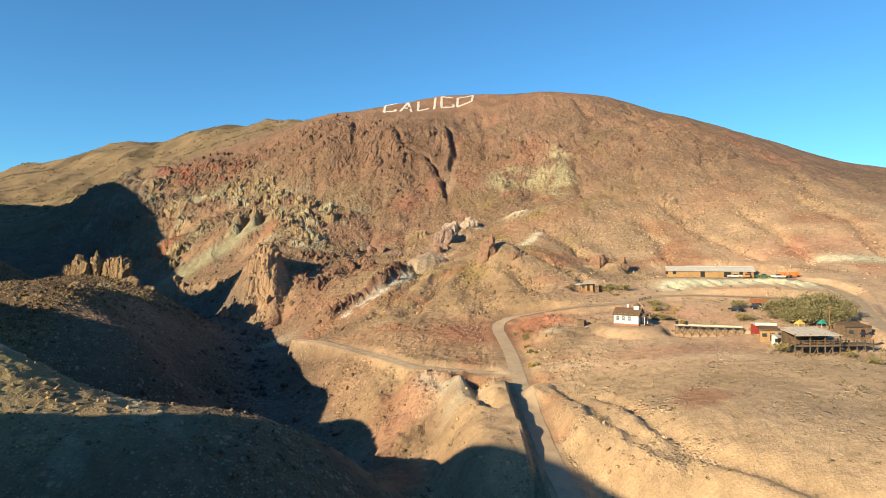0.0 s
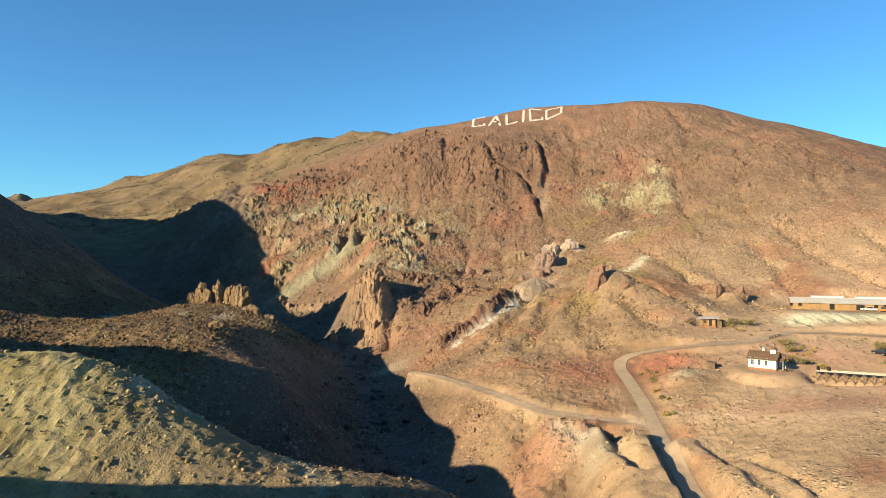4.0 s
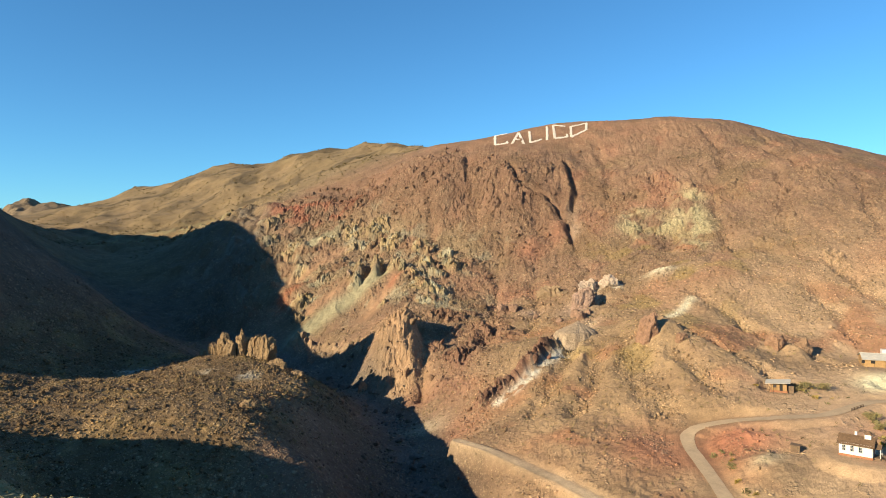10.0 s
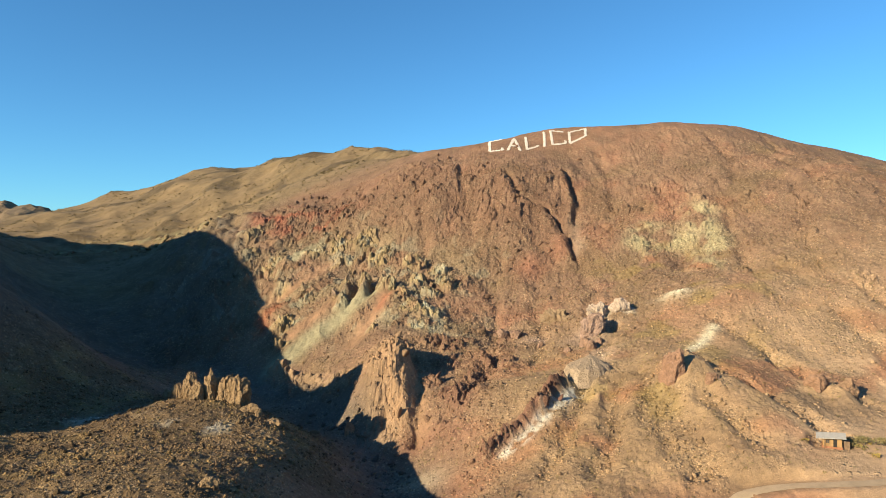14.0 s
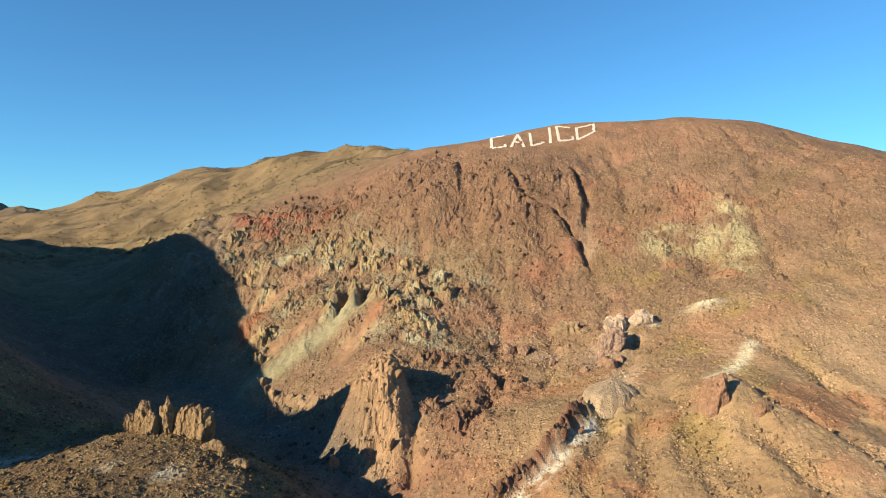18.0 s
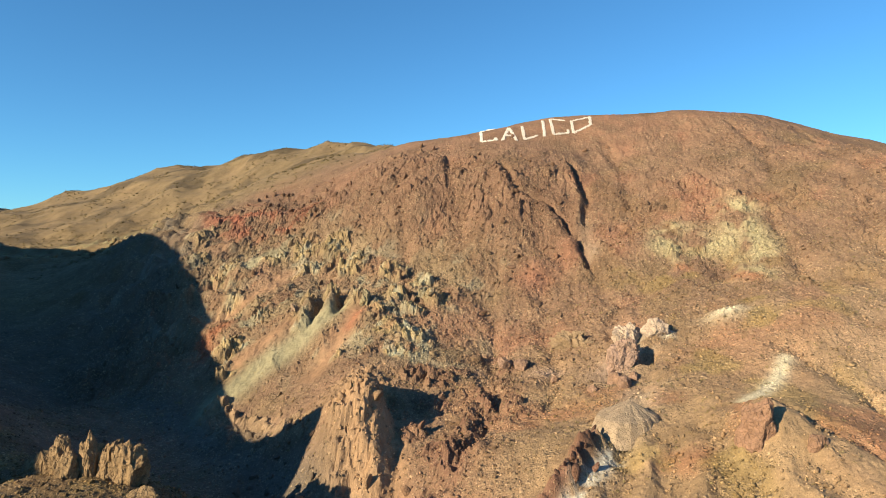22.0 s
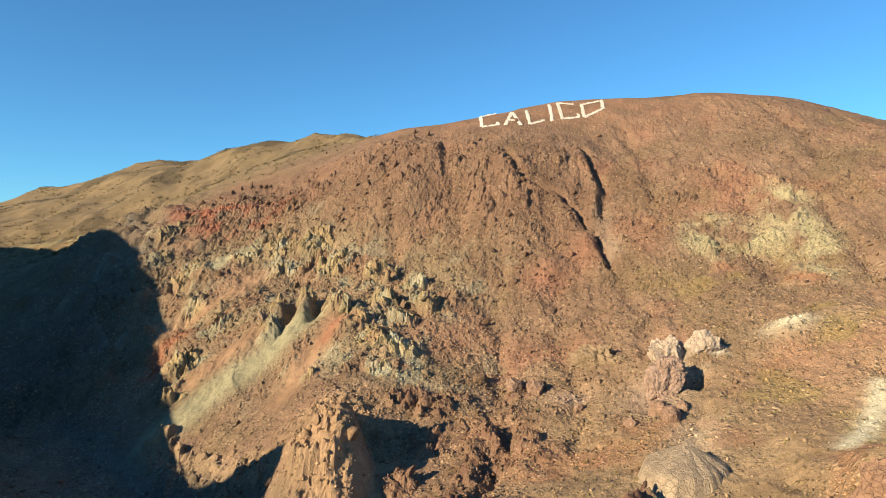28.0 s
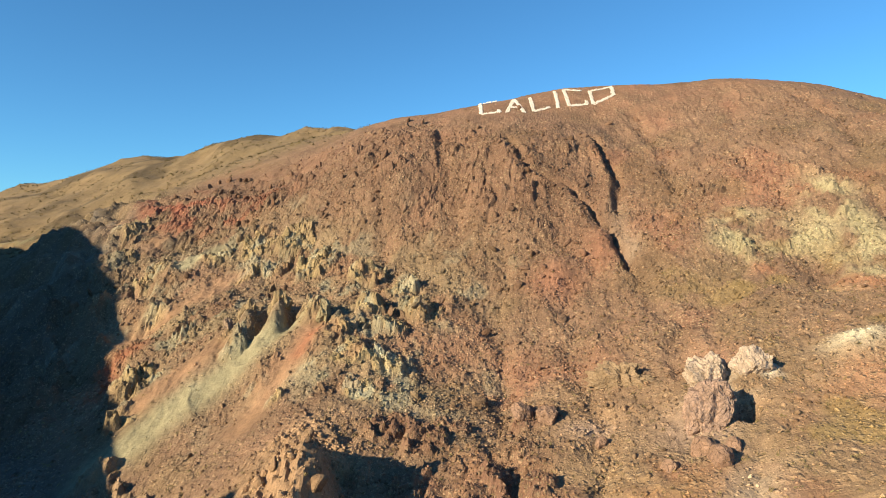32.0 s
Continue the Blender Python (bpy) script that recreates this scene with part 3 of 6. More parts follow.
def soil_and_shade(x, y, z, m=None):
    """The colour of the bare ground, by its rock, shaded slopes painted darker."""
    m = zones(x, y) if m is None else m
    n1, n2 = fbm(x, y, 60, 4, 201), fbm(x, y, 14, 4, 211)
    c = np.zeros(np.shape(x) + (3,))
    c[:] = (0.298, 0.174, 0.113)

    def lay(col, w):
        nonlocal c
        w = np.clip(w, 0, 1)[..., None]
        c = c * (1 - w) + np.array(col) * w
    lay((0.345, 0.162, 0.104), smooth(0.1, 0.7, n1) * 0.8)
    lay((0.24, 0.155, 0.085), smooth(0.15, 0.7, fbm(x, y, 40, 3, 221)) * 0.6)
    lay((0.36, 0.178, 0.11), bell(x, y, 10, 565, 120, 38) * (0.7 + 0.4 * n2))
    lay((0.27, 0.185, 0.098), np.clip(smooth(560, 700, y + 0.9 * np.minimum(x + 150, 0) * -1) + smooth(-200, -330, x), 0, 1) * 0.9)
    low = smooth(400, 290, y + 22 * n1) * smooth(-62, -20, x + 0.12 * (y - 250))
    lay((0.43, 0.275, 0.155), low * (0.85 + 0.2 * n2))
    lay((0.60, 0.385, 0.235), low * smooth(30, 95, x + 14 * n1) * 0.8)
    lay((0.62, 0.41, 0.24), smooth(205, 165, y + 8 * n1) * smooth(-10, 26, x) * 0.8)
    lay((0.44, 0.20, 0.11), low * smooth(0.1, 0.6, fbm(x, y, 30, 3, 231)) * 0.7)
    lay((0.36, 0.25, 0.09), smooth(0.15, 0.6, fbm(x, y, 24, 3, 241)) * near(x, y, [(10, 280), (30, 320), (60, 360), (40, 400)], 34) * 0.6)
    lay((0.32, 0.225, 0.135), m["crag"] * (0.75 + 0.5 * n2))
    lay((0.49, 0.355, 0.18), m["spot"] * (0.8 + 0.4 * n2))
    lay((0.47, 0.43, 0.31), m["spot"] * smooth(0.15, 0.5, fbm(x, y, 9, 3, 263)) * 0.8)
    lay((0.33, 0.17, 0.105), m["crag"] * smooth(0.1, 0.5, fbm(x, y, 20, 3, 251)) * 0.6)
    lay((0.38, 0.34, 0.235), m["crag"] * smooth(0.25, 0.6, fbm(x, y, 13, 3, 261)) * 0.7)
    lay((0.42, 0.355, 0.22), m["chute"] * 1.15)
    lay((0.41, 0.235, 0.14), m["orange"])
    lay((0.40, 0.16, 0.09), m["rust"] + 0.8 * near(x, y, [(-101, 391), (-103, 383)], 3.0))
    lay((0.40, 0.10, 0.055), m["red"] * smooth(-0.2, 0.3, n2))
    lay((0.43, 0.27, 0.16), m["cliff"] * 0.8)
    lay((0.46, 0.28, 0.165), m["tower"] * 1.3)
    lay((0.26, 0.135, 0.09), m["ribs"] * 0.7 + m["rib"] * 0.7)
    lay((0.44, 0.205, 0.13), (bell(x, y, -24, 420, 9, 8) + bell(x, y, -6, 432, 8, 10)) * 0.95)
    lay((0.40, 0.30, 0.22), near(x, y, [(5, 460), (3, 448), (5, 430)], 4.0) * 0.7)
    lay((0.25, 0.132, 0.085), m["face"] * 0.75)
    lay((0.27, 0.15, 0.10), m["knob"] * 0.7)
    lay((0.47, 0.385, 0.225), m["gold"] * smooth(-0.45, 0.2, n2) * 0.95)
    lay((0.40, 0.19, 0.11), near(x, y, [(40, 403), (50, 402), (55, 394), (63, 384)], 4.0) * smooth(-0.3, 0.3, n2))
    # canyon wall: its lasting shade painted in as a darker colour
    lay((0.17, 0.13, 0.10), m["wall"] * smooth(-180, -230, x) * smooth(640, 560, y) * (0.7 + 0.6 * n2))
    lay((0.30, 0.26, 0.21), (near(x, y, [(-262, 470), (-248, 478), (-236, 490)], 7) + bell(x, y, -206, 428, 7, 8)) * smooth(-0.2, 0.3, n2))
    lay((0.34, 0.30, 0.17), near(x, y, [(-480, 650), (-375, 676), (-300, 628)], 26) * smooth(-0.1, 0.4, n2) * 0.8)
    lay((0.20, 0.125, 0.062), m["knoll"] * 0.9)
    lay((0.30, 0.19, 0.08), m["knoll"] * smooth(0.1, 0.5, n2) * 0.6)
    lay((0.50, 0.46, 0.40), (bell(x, y, -130, 233, 9, 4) + bell(x, y, -169, 242, 8, 5) + bell(x, y, -150, 247, 5, 4)) * smooth(-0.1, 0.3, n2))
    # lower canyon sides: shade put into the colour as dark brown
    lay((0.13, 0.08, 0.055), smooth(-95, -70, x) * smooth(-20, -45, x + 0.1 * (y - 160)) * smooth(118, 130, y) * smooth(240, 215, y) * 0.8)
    # canyon floor: the grey of its shade painted over tan gravel
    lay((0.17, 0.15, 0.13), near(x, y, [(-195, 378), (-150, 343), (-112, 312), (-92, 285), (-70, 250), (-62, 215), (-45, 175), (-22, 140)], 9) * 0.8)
    # near slope: the mound's own soil, darkened to paint in the shadow
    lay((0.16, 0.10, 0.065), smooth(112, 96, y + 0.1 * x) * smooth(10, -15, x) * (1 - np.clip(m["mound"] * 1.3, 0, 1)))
    # west slopes: permanent shade painted as a darker ground colour
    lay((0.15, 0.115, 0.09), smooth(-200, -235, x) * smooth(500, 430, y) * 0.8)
    lay((0.42, 0.34, 0.17), m["mound"] * 1.15)
    lay((0.30, 0.23, 0.10), m["mound"] * smooth(0.0, 0.5, fbm(x, y, 5, 4, 273)) * 0.7)
    lay((0.52, 0.48, 0.36), m["mound"] * smooth(0.3, 0.8, fbm(x * 0.8 + y * 0.6, (y * 0.8 - x * 0.6) * 0.3, 9, 3, 271)) * 0.8)
    lay((0.78, 0.69, 0.57), near(x + 1.2 * n2, y, WASH[3:10], 2.4) * smooth(-0.45, 0.1, fbm(x, y, 4.5, 2, 281)) * 1.1)
    lay((0.22, 0.11, 0.075), near(x, y, WASH_BANK, 3.0))
    lay((0.52, 0.40, 0.28), near(x, y, [(2, 316), (-4, 303), (-10, 290)], 6.0) * 0.7 + bell(x, y, -66, 256, 7, 5) * 0.9)
    lay((0.74, 0.60, 0.46), (bell(x, y, 10, 349, 8, 4, 20) + bell(x, y, 17, 350, 4, 3)) * smooth(-0.3, 0.2, n2) * 1.3)
    lay((0.50, 0.34, 0.26), bell(x, y, -2, 336, 9, 9) * 0.9 + bell(x, y, -24, 346, 6, 4) * 0.8)
    lay((0.47, 0.25, 0.16), bell(x, y, 9, 361, 9, 6) * 0.9)
    lay((0.72, 0.60, 0.42), (near(x, y, [(47, 322), (40, 312), (30, 300), (24, 294)], 2.4) + bell(x, y, 40, 353, 7, 3.5)) * 1.1)
    lay((0.50, 0.20, 0.115), bell(x, y, 31, 206, 13, 9) * 1.1)
    lay((0.62, 0.47, 0.30), bell(x, y, 34, 192.5, 5.5, 2.4, 25) * 1.3)
    lay((0.44, 0.19, 0.11), bell(x, y, 6, 205, 13, 15) * 0.9)
    lay((0.50, 0.27, 0.175), bell(x, y, -5, 158, 8, 9) * 0.9)
    lay((0.62, 0.52, 0.38), bell(x, y, 3, 149, 5, 5) * (0.8 + 0.6 * n2) + near(x, y, CLAY_SPUR, 2.2) * 0.6)
    lay((0.76, 0.67, 0.46), near(x, y, SPOIL, 7.5) * 1.4 + near(x, y, [(160, 270), (180, 264), (200, 258)], 5))
    lay((0.70, 0.45, 0.275), smooth(28, 55, x) * smooth(262, 238, y) * smooth(138, 165, y) * (0.65 - 0.3 * n2) * (1 - np.clip(1.4 * near(x, y, SPOIL, 7.5), 0, 1)))
    lay((0.78, 0.55, 0.35), near(x, y, TRACK, 2.4) * 0.95 + near(x, y, EAST_TRACK, 2.6) * 0.45)
    lay((0.56, 0.26, 0.17), (bell(x, y, 72, 206, 14, 9) + bell(x, y, 62, 166, 22, 6) + bell(x, y, 160, 285, 30, 12)) * 0.6)
    lay((0.40, 0.25, 0.12), near(x, y, KNOLL_PATH, 2.0) * 0.9)
    hill = np.clip(smooth(600, 760, y) + smooth(-400, -560, x), 0, 1)
    lay((0.13, 0.09, 0.05), hill * smooth(0.12, 0.42, fbm(x, y, 60, 4, 291)) * 0.8)
    grime = 1 + 0.16 * n2 + 0.10 * n1
    return np.clip(ALBEDO * c * np.array([0.955, 1.005, 0.985]) * grime[..., None], 0.02, 0.85)


def stony(x, y, m):
    """How thickly small stones lie on the ground."""
    low = smooth(330, 270, y) * smooth(-40, 0, x)
    k = 0.55 + 0.45 * smooth(-0.2, 0.35, fbm(x, y, 17, 3, 301)) - 0.8 * low + 0.9 * low * smooth(0.1, 0.4, fbm(x, y, 15, 3, 303))
    for g in SPUR_GULLIES:
        k = k + 0.6 * near(x, y, g, 4)
    bare = m["chute"] + m["orange"] + 0.8 * m["mound"] + near(x, y, ROAD, 3.4) + near(x, y, TRACK, 2.4) + near(x, y, EAST_ROAD, 3) + near(x, y, SPOIL, 8) + bell(x, y, 55, 185, 16, 9)
    bare = bare + 0.8 * (bell(x, y, -22, 424, 8, 7) + bell(x, y, -5, 434, 8, 8)) + 0.7 * m["tower"]
    return np.clip(k - bare - 0.5 * smooth(600, 700, y), 0, 1)


def axis(knots):
    """Grid lines: (place, spacing) pairs, the spacing blended between."""
    out = [knots[0][0]]
    at, gap = [k[0] for k in knots], [k[1] for k in knots]
    while out[-1] < at[-1]:
        out.append(out[-1] + float(np.interp(out[-1], at, gap)))
    return np.array(out)


def sheet(name, xs, ys, material):
    x, y = np.meshgrid(xs, ys)
    m = zones(x, y)
    z = height(x, y, m)
    ny, nx = x.shape
    me = bpy.data.meshes.new(name)
    co = np.stack([x, y, z], 2).reshape(-1, 3).astype(np.float32)
    i = (np.arange(ny - 1)[:, None] * nx + np.arange(nx - 1)[None]).ravel()
    quads = np.stack([i, i + 1, i + nx + 1, i + nx], 1).astype(np.int32)
    me.vertices.add(len(co))
    me.vertices.foreach_set("co", co.ravel())
    me.loops.add(quads.size)
    me.loops.foreach_set("vertex_index", quads.ravel())
    me.polygons.add(len(quads))
    me.polygons.foreach_set("loop_start", np.arange(0, quads.size, 4, dtype=np.int32))
    me.update()
    tint = np.ones((len(co), 4), np.float32)
    # rock colours together with the shade painted into the canyon slopes
    tint[:, :3] = soil_and_shade(x, y, z, m).reshape(-1, 3)
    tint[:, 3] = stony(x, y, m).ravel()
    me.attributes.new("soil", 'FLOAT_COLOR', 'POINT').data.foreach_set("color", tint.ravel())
    fine = (np.diff(xs)[None, :] < 1.1) & (np.diff(ys)[:, None] < 1.1)
    me.polygons.foreach_set("use_smooth", ~fine.ravel())
    me.materials.append(material)
    return new(name, me)


# ---- materials ----
class Nodes:
    """A node material written line by line."""

    def __init__(self, name, rough=0.9, metal=0.0):
        self.mat = bpy.data.materials.new(name)
        self.mat.use_nodes = True
        self.tree = self.mat.node_tree
        self.out = self.tree.nodes["Principled BSDF"]
        self.out.inputs["Roughness"].default_value = rough
        self.out.inputs["Metallic"].default_value = metal
        self.out.inputs["Specular IOR Level"].default_value = 0.25
        self.place = self.tree.nodes.new("ShaderNodeTexCoord").outputs["Object"]

    def put(self, kind, **inputs):
        n = self.tree.nodes.new(kind)
        for k, v in inputs.items():
            self.set(n.inputs[k.replace("_", " ")], v)
        return n

    def set(self, socket, v):
        if hasattr(v, "is_linked"):
            self.tree.links.new(v, socket)
        else:
            socket.default_value = v

    def noise(self, scale, detail=4.0, rough=0.55, at=None):
        return self.put("ShaderNodeTexNoise", Vector=at or self.place, Scale=scale, Detail=detail, Roughness=rough).outputs["Fac"]

    def cells(self, scale, at=None, feature='F1'):
        n = self.put("ShaderNodeTexVoronoi", Vector=at or self.place, Scale=scale)
        n.feature = feature
        return n

    def ramp(self, fac, a, b, lo=0.0, hi=1.0):
        n = self.put("ShaderNodeMapRange", Value=fac)
        for k, v in zip(("From Min", "From Max", "To Min", "To Max"), (a, b, lo, hi)):
            n.inputs[k].default_value = v
        return n.outputs[0]

    def math(self, op, a, b):
        n = self.tree.nodes.new("ShaderNodeMath")
        n.operation = op
        self.set(n.inputs[0], a)
        self.set(n.inputs[1], b)
        return n.outputs[0]

    def mix(self, fac, a, b, blend='MIX'):
        n = self.tree.nodes.new("ShaderNodeMix")
        n.data_type, n.blend_type = 'RGBA', blend
        for sock, v in ((n.inputs["Factor"], fac), (n.inputs[6], a), (n.inputs[7], b)):
            self.set(sock, v if hasattr(v, "is_linked") or isinstance(v, (int, float)) else (*v, 1.0)[:4])
        return n.outputs[2]

    def times(self, col, value):
        n = self.tree.nodes.new("ShaderNodeVectorMath")
        n.operation = 'SCALE'
        self.set(n.inputs[0], col)
        self.set(n.inputs["Scale"], value)
        return n.outputs[0]

    def bump(self, h, depth, normal=None):
        n = self.put("ShaderNodeBump", Height=h, Strength=1.0, Distance=depth)
        if normal is not None:
            self.set(n.inputs["Normal"], normal)
        return n.outputs[0]

    def done(self, colour, normal=None):
        self.set(self.out.inputs["Base Color"], colour)
        if normal is not None:
            self.set(self.out.inputs["Normal"], normal)
        return self.mat


def soil_material():
    n = Nodes("desert_soil", 0.95)
    at = n.put("ShaderNodeAttribute")
    at.attribute_name = "soil"
    col, thick = at.outputs["Color"], at.outputs["Alpha"]
    big, mid, fine = n.noise(0.07, 6, 0.65), n.noise(0.45, 6, 0.68), n.noise(2.4, 4, 0.7)
    col = n.times(col, n.ramp(big, 0.3, 0.7, 0.84, 1.16))
    col = n.times(col, n.ramp(mid, 0.3, 0.7, 0.80, 1.2))
    col = n.times(col, n.ramp(fine, 0.3, 0.7, 0.80, 1.2))
    # rounded stones of three sizes, each pale or dark by itself, thick or thin as the ground has them
    bumps = n.math('MULTIPLY', mid, 0.26)
    bumps = n.math('ADD', bumps, n.math('MULTIPLY', fine, 0.22))
    for scale, few in ((0.62, 0.72), (1.15, 0.45), (2.3, 0.3)):
        c = n.cells(scale)
        pick = n.tree.nodes.new("ShaderNodeSeparateColor")
        n.tree.links.new(c.outputs["Color"], pick.inputs[0])
        there = n.math('GREATER_THAN', n.math('ADD', n.math('MULTIPLY', thick, 0.62), n.math('MULTIPLY', pick.outputs[1], 0.6)), 0.5 + 0.5 * few)
        dome = n.math('MULTIPLY', n.ramp(c.outputs["Distance"], 0.12, 0.44, 1.0, 0.0), there)
        tone = n.ramp(n.math('POWER', pick.outputs[0], 1.6), 0.0, 1.0, 0.72, 1.5)
        sharp = n.ramp(dome, 0.05, 0.4)
        col = n.mix(sharp, col, n.times(n.mix(0.35, col, (0.26, 0.19, 0.115)), tone))
        bumps = n.math('ADD', bumps, n.math('MULTIPLY', dome, 0.26 / scale))
    return n.done(col, n.bump(bumps, 1.0))


soil = soil_material()
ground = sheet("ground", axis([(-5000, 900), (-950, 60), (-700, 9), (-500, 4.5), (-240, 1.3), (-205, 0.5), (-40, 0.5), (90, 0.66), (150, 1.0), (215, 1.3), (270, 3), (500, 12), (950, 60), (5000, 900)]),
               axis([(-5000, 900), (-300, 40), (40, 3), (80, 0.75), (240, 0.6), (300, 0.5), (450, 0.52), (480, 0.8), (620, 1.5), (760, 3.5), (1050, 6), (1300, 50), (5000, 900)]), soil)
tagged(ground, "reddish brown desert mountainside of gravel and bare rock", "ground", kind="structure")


# ---- building blocks ----
def gz(x, y):
    return height(np.atleast_1d(float(x)), np.atleast_1d(float(y)))[0].item()


def plain(name, colour, rough=0.8, spread=0.25, grain=1.2, relief=0.02, metal=0.0, stain=None):
    """Weathered paint, wood, metal or rock: grain, stains and a little relief; each piece a shade of its own."""
    n = Nodes(name, rough, metal)
    colour = tuple(0.66 * c for c in colour)
    own = n.tree.nodes.new("ShaderNodeObjectInfo").outputs["Random"]
    a, b = n.noise(grain, 6, 0.65), n.noise(grain * 7, 3, 0.6)
    col = n.times(n.mix(0.0, (*colour, 1), (*colour, 1)), n.ramp(a, 0.3, 0.7, 1 - spread, 1 + spread))
    col = n.times(col, n.ramp(b, 0.3, 0.7, 1 - spread * 0.5, 1 + spread * 0.5))
    col = n.times(col, n.ramp(own, 0.0, 1.0, 0.88, 1.1))
    if stain:
        col = n.mix(n.ramp(n.noise(grain * 0.4, 5, 0.7), 0.52, 0.7), col, (*stain, 1))
    return n.done(col, n.bump(n.math('ADD', a, n.math('MULTIPLY', b, 0.3)), relief))


WHITE = plain("white_paint", (0.80, 0.78, 0.72), 0.6, 0.06, stain=(0.62, 0.56, 0.46))
SHINGLE = plain("brown_shingle", (0.17, 0.105, 0.06), 0.9, 0.35, 2.0, 0.04)
WOOD = plain("weathered_wood", (0.20, 0.135, 0.085), 0.9, 0.35, 1.5, 0.03)
OCHRE = plain("ochre_board", (0.42, 0.26, 0.11), 0.85, 0.2, 1.0, 0.03, stain=(0.33, 0.2, 0.1))
TIN = plain("galvanised_roof", (0.62, 0.58, 0.50), 0.6, 0.12, 0.8, 0.01, 0.0, stain=(0.50, 0.45, 0.37))
TANROOF = plain("tan_roofing", (0.66, 0.57, 0.44), 0.8, 0.15, 0.9, 0.02)
BRICKRED = plain("red_footing", (0.38, 0.17, 0.09), 0.9, 0.2, 2.0, 0.02)
# near black: painted shade of openings, and plain dark pieces such as the barrel
DARK = plain("shade_and_dark_paint", (0.025, 0.022, 0.02), 0.7, 0.2)
BARNRED = plain("barn_red_paint", (0.33, 0.045, 0.035), 0.7, 0.2)
RUST = plain("rusted_steel", (0.34, 0.13, 0.055), 0.85, 0.3, 1.4, 0.01)
ORANGE = plain("orange_paint", (0.62, 0.19, 0.04), 0.5, 0.12)
GREEN = plain("green_paint", (0.06, 0.16, 0.06), 0.5, 0.12)
TEAL = plain("teal_canvas", (0.03, 0.28, 0.22), 0.8, 0.1)
YELLOW = plain("yellow_canvas", (0.72, 0.46, 0.09), 0.8, 0.1)
CARWHITE = plain("white_car_paint", (0.78, 0.78, 0.77), 0.3, 0.04)
CARDARK = plain("dark_car_paint", (0.03, 0.035, 0.05), 0.25, 0.1)
RUBBER = plain("tyre_rubber", (0.02, 0.02, 0.02), 0.9, 0.1)
STONE = plain("whitewashed_stone", (0.74, 0.68, 0.60), 0.95, 0.12, 0.7, 0.12, stain=(0.50, 0.36, 0.27))
ASPHALT = plain("worn_asphalt", (0.47, 0.35, 0.225), 0.9, 0.16, 0.35, 0.03, stain=(0.36, 0.265, 0.165))
GLASS = Nodes("window_glass", 0.05).done((0.03, 0.04, 0.05, 1))
GLASS.node_tree.nodes["Principled BSDF"].inputs["Specular IOR Level"].default_value = 0.6


def finish(name, bm, material, parent=None, label="", flat=True):
    me = bpy.data.meshes.new(name)
    bm.to_mesh(me)
    bm.free()
    me.materials.append(material)
    if not flat:
        me.polygons.foreach_set("use_smooth", np.ones(len(me.polygons), bool))
    ob = new(name, me)
    ob.parent = parent
    if label:
        ob["label"] = label
    return ob


def part(name, bm, material, parent, label=""):
    return finish(name, bm, material, parent, label)


def box(bm, x, y, z, sx, sy, sz, turn=0.0, lean=0.0):
    """A box whose base centre is x, y, z."""
    m = Matrix.Translation((x, y, z + sz / 2)) @ pose(0, 0, 0, 0, lean, turn) @ Matrix.Diagonal((sx, sy, sz, 1))
    bmesh.ops.create_cube(bm, size=1, matrix=m)
    return bm


def one_box(*a, **k):
    return box(bmesh.new(), *a, **k)


def beam(bm, a, b, w, h=None):
    """A bar from a to b."""
    a, b = Vector(a), Vector(b)
    m = Matrix.Translation((a + b) / 2) @ (b - a).to_track_quat('Z', 'Y').to_matrix().to_4x4() @ Matrix.Diagonal((w, h or w, (b - a).length, 1))
    bmesh.ops.create_cube(bm, size=1, matrix=m)
    return bm


def rod(bm, x, y, z, r, h, n=10):
    bmesh.ops.create_cone(bm, cap_ends=True, segments=n, radius1=r, radius2=r * 0.9, depth=h, matrix=Matrix.Translation((x, y, z + h / 2)))
    return bm


def prism(bm, pts, depth, m):
    """A flat outline in x, z pushed back along y, then laid by m."""
    front = [bm.verts.new(m @ Vector((x, 0, z))) for x, z in pts]
    back = [bm.verts.new(m @ Vector((x, depth, z))) for x, z in pts]
    bm.faces.new(front)
    bm.faces.new(back[::-1])
    for i in range(len(pts)):
        bm.faces.new((front[i], back[i], back[(i + 1) % len(pts)], front[(i + 1) % len(pts)]))
    bmesh.ops.recalc_face_normals(bm, faces=bm.faces)
    return bm


def base(name, x, y, turn=0.0, z=None, **tags):
    ob = new(name)
    ob.matrix_world = pose(x, y, gz(x, y) if z is None else z, 0, 0, turn)
    return tagged(ob, **tags)


def window(parent, x, y, z, w, h, turn=0.0, frame_mat=WHITE):
    """A window set in a wall whose outside looks along -y before the turn."""
    r = Matrix.Rotation(radians(turn), 4, 'Z')

    def at(dx, dy):
        v = r @ Vector((dx, dy, 0))
        return x + v.x, y + v.y
    bm = bmesh.new()
    for dx in (-w / 2, w / 2):
        box(bm, *at(dx, -0.05), z, 0.12, 0.14, h, turn)
    for dz in (0, h):
        box(bm, *at(0, -0.05), z + dz - 0.06, w + 0.12, 0.16, 0.12, turn)
    win = part("window_frame", bm, frame_mat, parent)
    part("pane", one_box(*at(0, 0.0), z, w, 0.06, h, turn), GLASS, win, "dark reflecting glass")
    bm = box(bmesh.new(), *at(0, -0.04), z + h / 2 - 0.025, w, 0.09, 0.05, turn)
    box(bm, *at(0, -0.04), z, 0.05, 0.09, h, turn)
    part("glazing_bar", bm, frame_mat, win)
    return win


